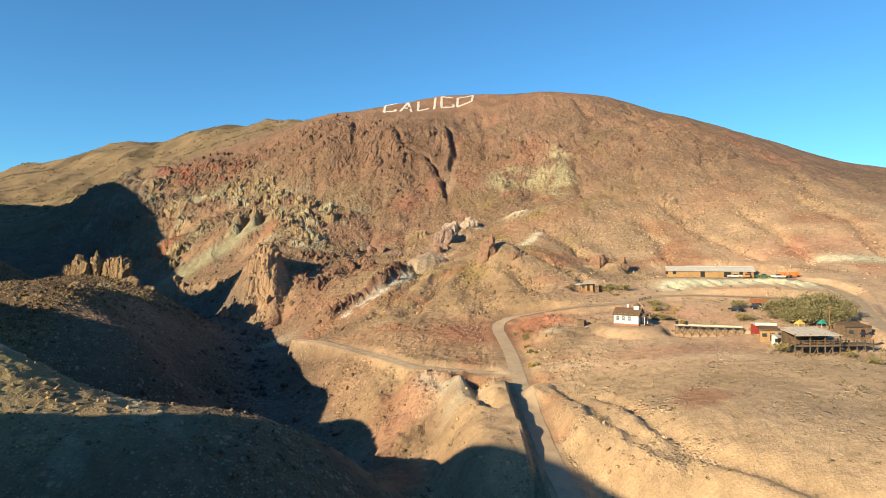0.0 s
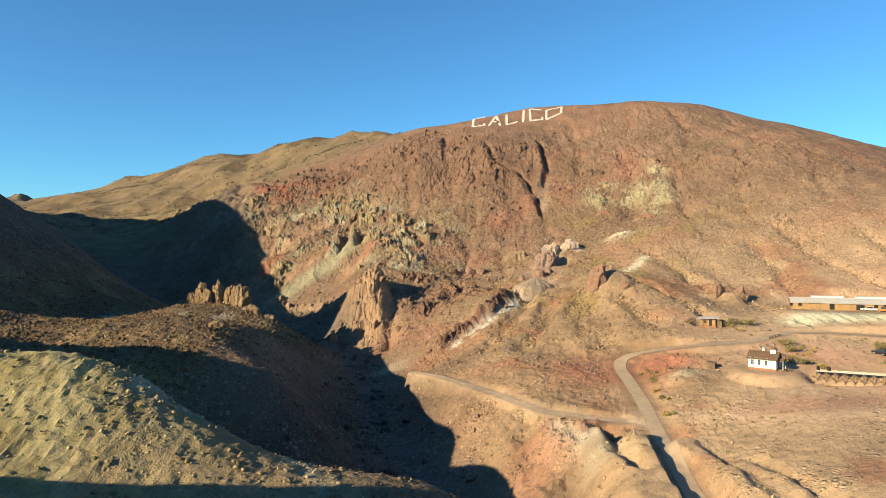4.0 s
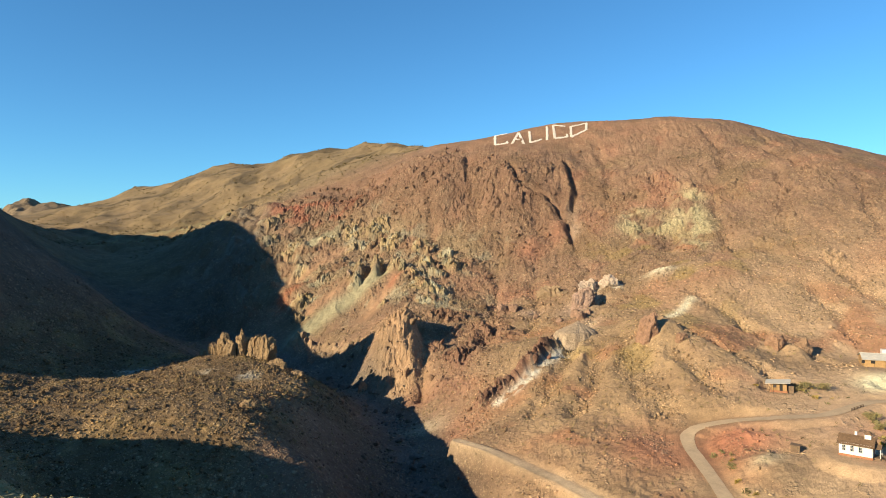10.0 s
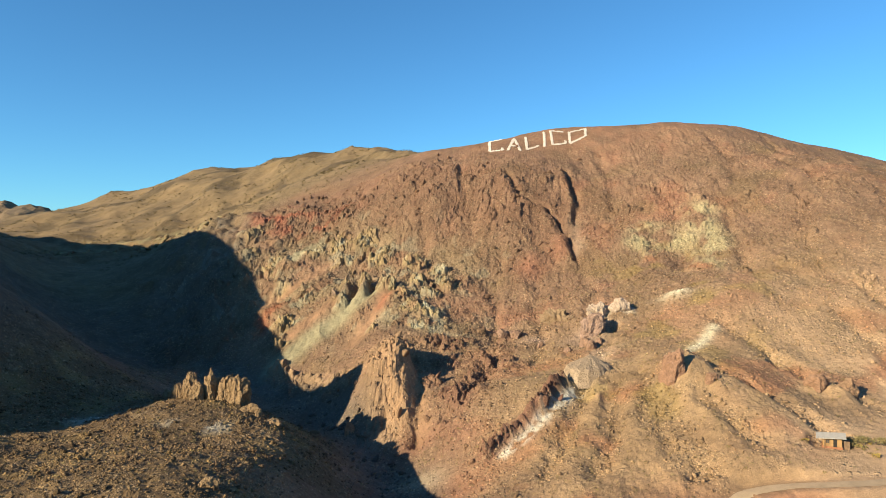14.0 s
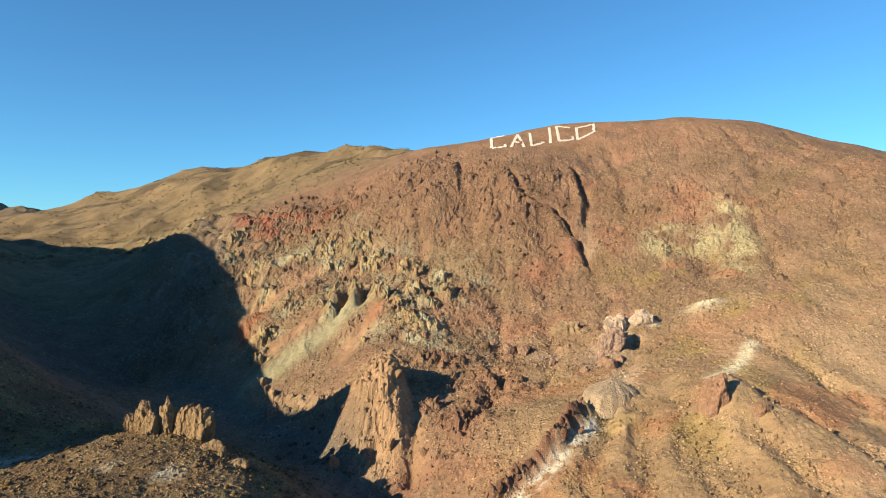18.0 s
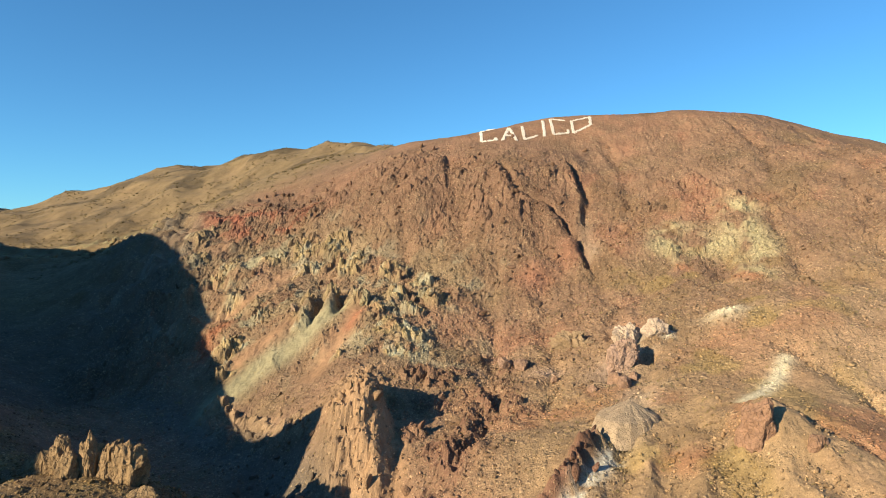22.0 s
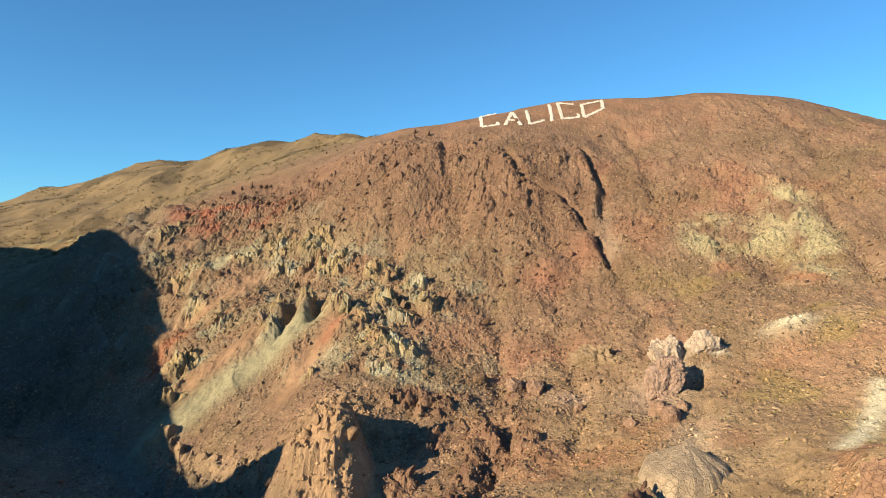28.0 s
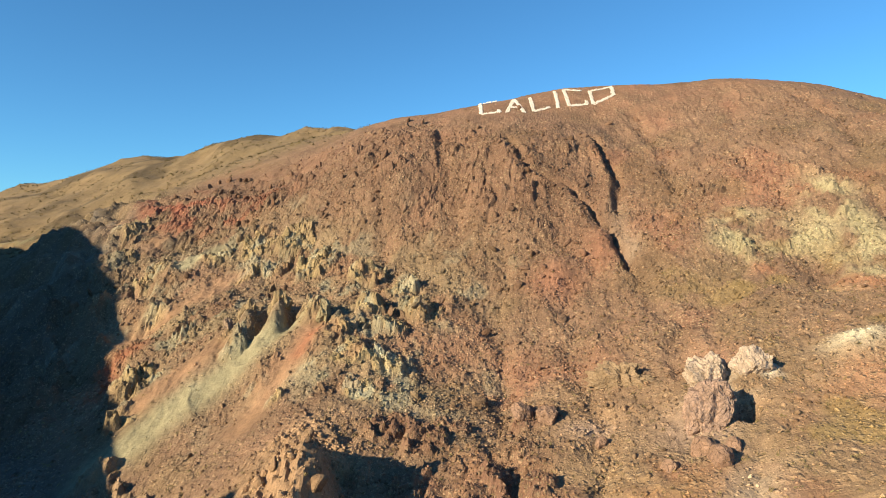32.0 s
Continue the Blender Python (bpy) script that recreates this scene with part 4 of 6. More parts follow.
def gable_walls(parent, l, w, h, rise, material, name="wall"):
    """Four walls, each with its thickness, the two short ones with gables."""
    t = 0.18
    for s in (-1, 1):
        part(name, one_box(0, s * (w / 2 - t / 2), 0, l, t, h), material, parent)
        m = pose(s * (l / 2 - (t if s > 0 else 0)), 0, 0, 0, 0, -90) if s > 0 else pose(-l / 2, 0, 0, 0, 0, -90)
        part("gable_" + name, prism(bmesh.new(), [(-w / 2 + t, 0), (w / 2 - t, 0), (w / 2 - t, h), (0, h + rise), (-w / 2 + t, h)], t, m), material, parent)


def gable_roof(parent, l, w, h, rise, material, over=0.45, thick=0.14):
    """Two slopes of lapped courses."""
    run = w / 2 + over
    pitch = math.atan2(rise, w / 2)
    slope = run / math.cos(pitch)
    for s in (-1, 1):
        rows = 9
        for i in range(rows):
            bm = bmesh.new()
            d = (i + 0.5) / rows * slope
            y, z = s * d * math.cos(pitch), h + rise - d * math.sin(pitch)
            m = Matrix.Translation((0, y, z + 0.10)) @ pose(0, 0, 0, -s * math.degrees(pitch) + s * 2.2) @ Matrix.Diagonal((l + 2 * over, slope / rows * 1.12, thick, 1))
            bmesh.ops.create_cube(bm, size=1, matrix=m)
            part("roof_course", bm, material, parent)
    part("ridge_cap", one_box(0, 0, h + rise + 0.08, l + 2 * over, 0.3, 0.12), material, parent)


# ---- the white schoolhouse ----
def schoolhouse():
    l, w, h, rise = 7.8, 5.2, 2.9, 1.8
    s = base("schoolhouse", 55.0, 193.0, -34, 2.75, label="small white clapboard schoolhouse with a brown shingle roof and belfry", category="house")
    s.scale = (0.93, 0.93, 0.93)
    part("foundation", one_box(0, 0, -1.4, l + 0.25, w + 0.25, 1.8), BRICKRED, s, "red brick footing")
    body_z = 0.4
    t = 0.18
    for sy in (-1, 1):
        bm = one_box(0, sy * (w / 2 - t / 2), body_z, l, t, h)
        for k in range(12):
            box(bm, 0, sy * (w / 2 + 0.012), body_z + 0.06 + k * 0.255, l, 0.03, 0.22, 0, 0)
        part("long_wall", bm, WHITE, s)
    for sx in (-1, 1):
        bm = bmesh.new()
        m = pose(sx * l / 2 - (t if sx > 0 else 0), 0, body_z, 0, 0, -90)
        prism(bm, [(-w / 2 + t, 0), (w / 2 - t, 0), (w / 2 - t, h), (0, h + rise), (-w / 2 + t, h)], t, m)
        part("gable_wall", bm, WHITE, s)
    gable_roof(s, l, w, body_z + h, rise, SHINGLE)
    for x in (-2.7, -0.8, 1.1):
        window(s, x, -w / 2 - 0.03, body_z + 0.9, 0.85, 1.55)
        window(s, x, w / 2 + 0.03, body_z + 0.9, 0.85, 1.55, 180)
    part("chimney", one_box(-0.3, 0.4, body_z + h + rise - 0.5, 0.6, 0.6, 1.6), WHITE, s)
    belfry = part("belfry", one_box(2.6, 0, body_z + h + rise - 0.6, 1.5, 1.5, 1.5), WHITE, s)
    bm = bmesh.new()
    bmesh.ops.create_cone(bm, cap_ends=True, segments=4, radius1=1.35, radius2=0.25, depth=0.9, matrix=Matrix.Translation((2.6, 0, body_z + h + rise + 1.35)) @ pose(0, 0, 0, 0, 0, 45))
    part("belfry_roof", bm, SHINGLE, belfry, "small brown shingle cap")
    # porch on the end that looks up the valley
    x0 = l / 2
    part("porch_floor", one_box(x0 + 0.9, 0, -0.4, 1.8, 3.4, 0.75), WOOD, s)
    part("door", one_box(x0 + 0.05, 0, body_z, 0.08, 1.1, 2.2), WOOD, s, "plain wooden double door")
    for y in (-1.5, 1.5):
        part("porch_post", one_box(x0 + 1.6, y, 0.35, 0.16, 0.16, 2.4), WHITE, s)
    m = pose(x0, 0, 2.75, 0, 0, -90)
    part("porch_roof", prism(bmesh.new(), [(-1.9, 0), (1.9, 0), (1.9, 0.18), (0, 0.95), (-1.9, 0.18)], 1.9, m), SHINGLE, s)
    for i in range(5):
        part("step", one_box(x0 + 2.0 + 0.3 * i, 0, -0.95 - 0.17 * i + 0.1, 0.32, 2.0, 1.05), WOOD, s)
    for y in (-1.05, 1.05):
        bm = beam(bmesh.new(), (x0 + 1.8, y, 1.2), (x0 + 3.4, y, 0.3), 0.1)
        for d in (0, 0.5, 1.0):
            beam(bm, (x0 + 1.8 + 1.6 * d, y, -0.7), (x0 + 1.8 + 1.6 * d, y, 1.2 - 0.9 * d), 0.1)
        part("hand_rail", bm, WOOD, s)


schoolhouse()


# ---- the tin-roofed cabin and the plank hut ----
def cabin():
    s = base("miners_cabin", 52, 236, -24, 10.0, label="low plank cabin with a flat galvanised roof", category="cabin")
    part("footing", one_box(0.3, 0.2, -1.2, 5.0, 3.8, 1.3), BRICKRED, s)
    for y in (-1.7, 1.7):
        part("wall", one_box(0.3, y, 0, 4.6, 0.2, 2.4), OCHRE, s)
    for x in (-1.9, 2.5):
        part("end_wall", one_box(x, 0, 0, 0.2, 3.2, 2.4), OCHRE, s)
    m = Matrix.Translation((0, -0.3, 2.6)) @ pose(0, 0, 0, 4, -5, 0)
    bm = bmesh.new()
    for k in range(9):
        bmesh.ops.create_cube(bm, size=1, matrix=m @ Matrix.Translation((-3.2 + k * 0.8, 0, 0.03 * (k % 2))) @ Matrix.Diagonal((0.82, 5.4, 0.1, 1)))
    part("roof_sheet", bm, TIN, s, "pale grey corrugated metal roof")
    for x in (-3.0, -1.6):
        part("porch_post", one_box(x, -2.6, -0.6, 0.14, 0.14, 3.0), WOOD, s)
    part("door", one_box(1.0, -1.83, 0, 0.9, 0.06, 2.0), DARK, s)
    window(s, -0.8, -1.82, 0.9, 0.8, 0.8, 0, WOOD)
    part("lean_to", one_box(3.6, 0.4, -0.6, 1.8, 2.4, 2.2), WOOD, s, "dark plank lean-to")


cabin()


def hut():
    s = base("plank_hut", 42, 197.5, -30, label="tiny dark plank hut alone on the red slope", category="hut")
    for i in range(9):
        part("plank", one_box(-0.96 + i * 0.24, -1.0, -0.3, 0.225, 0.08, 1.9), WOOD, s)
    for x in (-1.0, 1.0):
        part("side_wall", one_box(x, 0.05, -0.3, 0.1, 1.9, 1.9), WOOD, s)
    part("back_wall", one_box(0, 1.0, -0.3, 2.1, 0.1, 1.9), WOOD, s)
    part("roof", one_box(0, 0, 1.6, 2.5, 2.5, 0.12, 0, 3), WOOD, s)


hut()


# ---- the long maintenance shed with its yard ----
def long_shed():
    l, w, h, rise = 31.5, 10.0, 2.4, 1.5
    s = base("maintenance_shed", 105.5, 259.0, -17, 14.0, label="long low ochre shed with a pale galvanised roof", category="shed")
    t = 0.2
    for k in range(10):
        part("wall_panel", one_box(-l / 2 + (k + 0.5) * l / 10, -w / 2, -0.4, l / 10 - 0.06, t, h + 0.4), OCHRE, s)
        part("back_panel", one_box(-l / 2 + (k + 0.5) * l / 10, w / 2, -0.4, l / 10 - 0.06, t, h + 0.4), OCHRE, s)
    for sx in (-1, 1):
        m = pose(sx * l / 2 - (t if sx > 0 else 0), 0, -0.4, 0, 0, -90)
        part("gable_wall", prism(bmesh.new(), [(-w / 2 + t, 0), (w / 2 - t, 0), (w / 2 - t, h + 0.4), (0, h + rise + 0.4), (-w / 2 + t, h + 0.4)], t, m), OCHRE, s)
    gable_roof(s, l, w, h, rise, TIN, 0.5)
    # near-black panels on the boards paint the shade inside each opening
    for x, ww, hh in ((-2.6, 1.6, 2.2), (6.4, 2.6, 1.95), (11.2, 1.3, 1.2), (14.0, 1.2, 1.2), (-13.0, 1.2, 1.0), (-15.9, 1.0, 1.0)):
        part("doorway" if hh > 1.9 else "window", one_box(x, -w / 2 - 0.13, 0.1 if hh > 1.9 else 1.1, ww, 0.08, hh), DARK, s, "dark panel painting the shade of an opening in the boards")
    for x in (-2.6, 6.4):
        part("door_frame", one_box(x, -w / 2 - 0.12, 2.3, 3.0, 0.14, 0.16), WOOD, s)
    window(s, -l / 2 - 0.02, 1.6, 1.2, 1.0, 1.0, -90, WOOD)


long_shed()


def trailer(x, y, turn, l, name="site_trailer", mat=CARWHITE, h=2.6, label="flat-topped white site trailer behind the shed"):
    s = base(name, x, y, turn, label=label, category="trailer", group="trailers behind the shed")
    part("body", one_box(0, 0, 0.7, l, 2.6, h), mat, s)
    s.location.z = 14.6
    part("roof", one_box(0, 0, 0.7 + h, l + 0.2, 2.8, 0.12), mat, s)
    for dx in (-l * 0.3, l * 0.3):
        part("wheel", one_box(dx, 0, -1.2, 0.7, 2.2, 1.9), RUBBER, s)
    for dx in (-l * 0.25, l * 0.2):
        part("window", one_box(dx, -1.32, 1.7, 0.9, 0.06, 0.8), GLASS, s)


trailer(107, 271, -15, 11)
trailer(121, 267, -15, 10)


def car(x, y, turn, paint, label, pickup=False):
    """A parked vehicle: rounded body, cab with glass, wheels and lights."""
    s = base("pickup_truck" if pickup else "parked_car", x, y, turn, label=label, category="truck" if pickup else "car", group="parked vehicles")
    l, w = (5.3, 1.95) if pickup else (4.6, 1.85)
    m = pose(0, -w / 2, 0)
    low = [(-l / 2, 0.45), (l / 2, 0.45), (l / 2, 0.8), (l / 2 - 0.15, 0.98), (0.9, 1.05), (-l / 2 + 0.1, 1.08), (-l / 2, 0.9)]
    body = part("body", prism(bmesh.new(), low, w, m), paint, s)
    c0, c1 = (-0.6, 1.3) if pickup else (-1.9, 1.2)
    cab = [(c0 - 0.1, 1.06), (c1, 1.04), (c1 - 0.55, 1.62), (c0 + 0.25, 1.66)]
    part("glass", prism(bmesh.new(), cab, w - 0.24, pose(0, -w / 2 + 0.12, 0)), GLASS, s, "dark car windows")
    part("roof", one_box((c0 + c1) / 2 - 0.15, 0, 1.63, (c1 - c0) - 0.75, w - 0.3, 0.07), paint, s)
    for dx in (-l * 0.31, l * 0.31):
        for dy in (-w / 2 + 0.08, w / 2 - 0.08):
            bm = bmesh.new()
            bmesh.ops.create_cone(bm, cap_ends=True, segments=14, radius1=0.36, radius2=0.36, depth=0.24, matrix=Matrix.Translation((dx, dy, 0.34)) @ pose(0, 0, 0, 90))
            wheel = part("wheel", bm, RUBBER, s)
            bm = bmesh.new()
            bmesh.ops.create_cone(bm, cap_ends=True, segments=10, radius1=0.2, radius2=0.2, depth=0.27, matrix=Matrix.Translation((dx, dy, 0.34)) @ pose(0, 0, 0, 90))
            part("rim", bm, TIN, wheel)
    for dy in (-0.65, 0.65):
        part("headlight", one_box(l / 2 + 0.01, dy, 0.72, 0.06, 0.3, 0.16), CARWHITE, body)


def on_yard(u, v):
    """A place in the shed's yard: u along the shed, v before its front."""
    c, q = math.cos(radians(-17)), math.sin(radians(-17))
    return 106.5 + u * c - v * q * -1 * -1, 259.5 + u * q - v * c


car(*on_yard(4.2, 7.0), -14, CARWHITE, "white pickup truck parked before the long shed", True)
car(*on_yard(8.6, 7.4), 60, ORANGE, "orange utility truck parked before the long shed", True)
car(*on_yard(14.0, 7.2), -14, GREEN, "dark green truck parked before the long shed", True)
car(*on_yard(19.5, 6.6), -10, CARWHITE, "white pickup truck at the end of the shed", True)
car(91.5, 203.5, 112, CARDARK, "dark blue car parked on the dirt lot")
car(98.5, 203.5, -50, CARDARK, "dark car parked beside the bushes")


def machine(u, v, l, label):
    x, y = on_yard(u, v)
    s = base("ore_machine", x, y, -15, label=label, category="machine", group="machinery in the yard")
    part("frame", one_box(0, 0, 0.4, l, 1.8, 0.5), RUST, s)
    part("hopper", prism(bmesh.new(), [(-l * 0.45, 0.9), (l * 0.1, 0.9), (l * 0.2, 2.3), (-l * 0.5, 2.1)], 1.7, pose(0, -0.85, 0)), ORANGE, s)
    part("engine", one_box(l * 0.32, 0, 0.9, l * 0.28, 1.5, 1.1), ORANGE, s)
    for dx in (-l * 0.35, l * 0.35):
        for dy in (-0.8, 0.8):
            bm = bmesh.new()
            bmesh.ops.create_cone(bm, cap_ends=True, segments=12, radius1=0.5, radius2=0.5, depth=0.3, matrix=Matrix.Translation((dx, dy, 0.5)) @ pose(0, 0, 0, 90))
            part("wheel", bm, RUBBER, s)


machine(22.5, 4.5, 3.8, "orange ore machine parked at the end of the shed")
machine(27.0, 4.0, 3.6, "orange and rusty machine with an upturned hopper")


# ---- the terrace on stilts ----
def terrace(name, x, y, turn, l, w, deck, roof, label, z=None):
    s = base(name, x, y, turn, z, label=label, category="terrace")
    n = max(3, round(l / 1.9))
    for i in range(n + 1):
        u = -l / 2 + l * i / n
        for v in (-w / 2 + 0.15, w / 2 - 0.15):
            part("stilt", one_box(u, v, deck - 5.0, 0.2, 0.2, 5.0 + (2.6 if roof and i % 2 == 0 else 1.0)), WOOD, s)
        if i < n and i % 2 == 0:
            part("brace", beam(bmesh.new(), (u, -w / 2 + 0.05, deck - 3.4), (u + l / n, -w / 2 + 0.05, deck - 0.3), 0.12), WOOD, s)
    for k in range(12):
        part("deck_board", one_box(0, -w / 2 + (k + 0.5) * w / 12, deck - 0.1, l, w / 12 - 0.03, 0.1), WOOD, s)
    part("rim_joist", one_box(0, -w / 2 - 0.06, deck - 0.4, l, 0.1, 0.34), WOOD, s)
    for zz in (0.5, 1.0):
        part("rail", one_box(0, -w / 2 - 0.02, deck + zz, l, 0.08, 0.1), WOOD, s)
    for i in range(n * 3):
        part("baluster", one_box(-l / 2 + (i + 0.5) * l / (n * 3), -w / 2 - 0.02, deck, 0.06, 0.06, 1.0), WOOD, s)
    if roof:
        m = Matrix.Translation((0, -0.1, deck + 2.6)) @ pose(0, 0, 0, 6)
        for k in range(int(l / 1.0)):
            bm = bmesh.new()
            bmesh.ops.create_cube(bm, size=1, matrix=m @ Matrix.Translation((-l / 2 + 0.5 + k, 0, 0.025 * (k % 2))) @ Matrix.Diagonal((1.03, w + 1.4, 0.12, 1)))
            part("roof_sheet", bm, TANROOF, s, "pale tan roofing sheet")
        part("back_wall", one_box(0, w / 2 - 0.1, deck, l - 0.4, 0.15, 2.7), WOOD, s)
        for i in range(4):
            part("table", one_box(-l / 2 + (i + 0.7) * l / 4.4, -0.4, deck, 1.5, 0.8, 0.76), WOOD, s)
    return s


terrace("eating_house_terrace", 87.4, 155.0, 4, 11.0, 5.6, 2.6, True, "dark timber terrace on stilts under a pale tan roof", 0.0)
terrace("open_terrace", 98.4, 157.0, 6, 8.4, 4.0, 1.9, False, "open weathered timber terrace on braced stilts", 0.4)


def shop(name, x, y, turn, l, w, h, wall, roof, label, white_door=False):
    s = base(name, x, y, turn, label=label, category="house")
    for sy in (-1, 1):
        part("wall", one_box(0, sy * (w / 2 - 0.08), -0.8, l, 0.16, h + 0.8), wall, s)
    for sx in (-1, 1):
        part("end_wall", one_box(sx * (l / 2 - 0.08), 0, -0.8, 0.16, w - 0.32, h + 0.8), wall, s)
    for k in range(int(l / 0.7)):
        bm = bmesh.new()
        bmesh.ops.create_cube(bm, size=1, matrix=Matrix.Translation((-l / 2 + 0.35 + 0.7 * k, 0, h + 0.14)) @ pose(0, 0, 0, 7) @ Matrix.Translation((0, 0, 0.02 * (k % 2))) @ Matrix.Diagonal((0.72, w + 0.8, 0.12, 1)))
        part("roof_sheet", bm, roof, s)
    # where not white, a dark panel paints the doorway's inner shade
    part("doorway", one_box(l * 0.18, -w / 2 - 0.03, 0, 1.0, 0.08, 2.0), WHITE if white_door else DARK, s)
    part("front_window", one_box(-l * 0.25, -w / 2 - 0.03, 0.9, 1.1, 0.08, 0.9), GLASS, s)
    if white_door:
        part("fascia", one_box(0, -w / 2 - 0.1, h - 0.1, l + 0.2, 0.1, 0.7), WHITE, s, "white-painted false front")


shop("red_front_store", 87.0, 177.0, -6, 5.4, 3.4, 2.1, BARNRED, TANROOF, "red store with white trim and false front", True)
shop("brown_store", 84.2, 168.5, -24, 4.2, 4.0, 2.8, OCHRE, SHINGLE, "brown plank store beside the terrace")
shop("white_booth", 83.2, 162.5, 4, 1.7, 1.7, 2.4, WHITE, TIN, "narrow white booth at the end of the terrace")
shop("long_store", 91.0, 163.5, 4, 8.4, 4.2, 3.0, WOOD, TANROOF, "weathered plank store behind the terrace")
shop("dark_store", 107.0, 170.5, 4, 7.4, 4.5, 3.0, WOOD, SHINGLE, "dark plank store with a porch by the paved road")
shop("grey_shelter", 150.0, 212.0, -8, 4.0, 3.0, 3.0, TIN, TIN, "small grey metal shelter beside the paved road")


def awning(x, y, mat, label, size=2.6):
    s = base("awning", x, y, 10, label=label, category="awning")
    for dx in (-1, 1):
        for dy in (-0.8, 0.8):
            part("pole", rod(bmesh.new(), dx * size / 2, dy, -0.3, 0.05, 3.0, 6), TIN, s)
    bm = bmesh.new()
    bmesh.ops.create_cone(bm, cap_ends=True, segments=4, radius1=size * 0.8, radius2=0.1, depth=1.1, matrix=Matrix.Translation((0, 0, 3.15)) @ pose(0, 0, 0, 0, 0, 45))
    part("canopy", bm, mat, s)


awning(93.8, 171.5, YELLOW, "yellow canvas awning behind the terrace roof", 1.8)
awning(99.4, 171.0, TEAL, "teal canvas awning among the stores", 1.6)


def yard_lamp(x, y):
    s = base("yard_lamp", x, y, label="tall pale yard lamp on a straight pole", category="lamp post")
    part("pole", rod(bmesh.new(), 0, 0, -0.3, 0.09, 7.0), OCHRE, s)
    part("lamp_head", one_box(0, 0, 6.6, 0.7, 0.4, 0.5), OCHRE, s)


yard_lamp(102.6, 173.0)
for i in range(2):
    s = base("parasol", 101.5 + 2.0 * i, 157.4 + 0.25 * i, 0, 2.3, label="folded dark parasol on the open terrace", category="parasol", group="parasols on the terrace")
    part("pole", rod(bmesh.new(), 0, 0, 0, 0.05, 2.5, 6), WOOD, s)
    bm = bmesh.new()
    bmesh.ops.create_cone(bm, cap_ends=True, segments=8, radius1=0.95, radius2=0.08, depth=0.6, matrix=Matrix.Translation((0, 0, 2.4)))
    part("canopy", bm, CARDARK, s)


# ---- trestle walk, wagon, fences ----
def trestle():
    a, b = Vector((67.5, 190.0)), Vector((84.5, 184.0))
    d = (b - a)
    turn = math.degrees(math.atan2(d.y, d.x))
    m = (a + b) / 2
    s = base("trestle_walk", m.x, m.y, turn, 1.9, label="low timber trestle walkway with a pale deck over a gully", category="footbridge")
    l = d.length
    for k in range(24):
        part("plank", one_box(-l / 2 + (k + 0.5) * l / 24, 0, 0.9, l / 24 - 0.05, 1.8, 0.12), TANROOF, s)
    for y in (-0.9, 0.9):
        part("kerb_beam", one_box(0, y, 1.02, l, 0.16, 0.22), TANROOF, s)
        for k in range(9):
            part("post", one_box(-l / 2 + 0.2 + k * (l - 0.4) / 8, y, -2.6, 0.2, 0.2, 3.6), WOOD, s)
    for k in range(8):
        u = -l / 2 + 0.2 + k * (l - 0.4) / 8
        part("brace", beam(bmesh.new(), (u, -0.9, -1.6), (u + (l - 0.4) / 8, -0.9, 0.8), 0.14), WOOD, s)
        part("brace", beam(bmesh.new(), (u, -1.0, 0.8), (u + (l - 0.4) / 8, -1.0, -1.6), 0.14), WOOD, s)
    for u in (-l / 2 + 0.6, -l / 2 + 3.2):
        part("barrel", rod(bmesh.new(), u, 0.7, 1.02, 0.45, 1.1), DARK, s, "dark barrel standing on the walkway")


trestle()


def wagon():
    s = base("freight_wagon", 101.0, 208.0, -8, label="rust-brown flat freight wagon beside the road", category="wagon")
    s.scale = (0.74, 0.74, 0.74)
    part("bed", one_box(0, 0, 0.9, 7.5, 2.2, 0.3), RUST, s)
    for dz in (0.0, 0.5, 1.0):
        part("side_board", one_box(0, -1.05, 1.2 + dz, 7.4, 0.08, 0.44), RUST, s)
        part("side_board", one_box(0, 1.05, 1.2 + dz, 7.4, 0.08, 0.44), RUST, s)
    for x in (-3.65, 3.65):
        part("end_board", one_box(x, 0, 1.2, 0.08, 2.0, 1.4), RUST, s)
    for x in (-2.4, 2.4):
        for y in (-1.0, 1.0):
            bm = bmesh.new()
            bmesh.ops.create_cone(bm, cap_ends=True, segments=14, radius1=0.55, radius2=0.55, depth=0.14, matrix=Matrix.Translation((x, y, 0.5)) @ pose(0, 0, 0, 90))
            part("wheel", bm, WOOD, s)


wagon()


def fence(name, a, b, n, label, tall=1.1):
    a, b = Vector(a), Vector(b)
    turn = math.degrees(math.atan2((b - a).y, (b - a).x))
    s = base(name, a.x, a.y, 0, 0.0, label=label, category="fence")
    s.matrix_world = pose(a.x, a.y, 0)
    last = None
    for k in range(n):
        p = a + (b - a) * (k / (n - 1))
        z = gz(p.x, p.y)
        part("post", one_box(p.x - a.x, p.y - a.y, z - 0.3, 0.16, 0.16, tall + 0.4, turn), WOOD, s)
        if last:
            for dz in (0.45, 0.95):
                part("rail", beam(bmesh.new(), (last[0], last[1], last[2] + dz * tall), (p.x - a.x, p.y - a.y, z + dz * tall), 0.12), WOOD, s)
        last = (p.x - a.x, p.y - a.y, z)


fence("timber_fence", (62.0, 206.5), (65.5, 198.5), 6, "short weathered timber fence behind the schoolhouse")
fence("timber_fence", (140, 262), (154, 248), 7, "dark timber fence running down the pale bank")
fence("timber_fence", (66.0, 219.0), (71.0, 222.5), 5, "low timber fence at the bend of the paved road", 0.8)


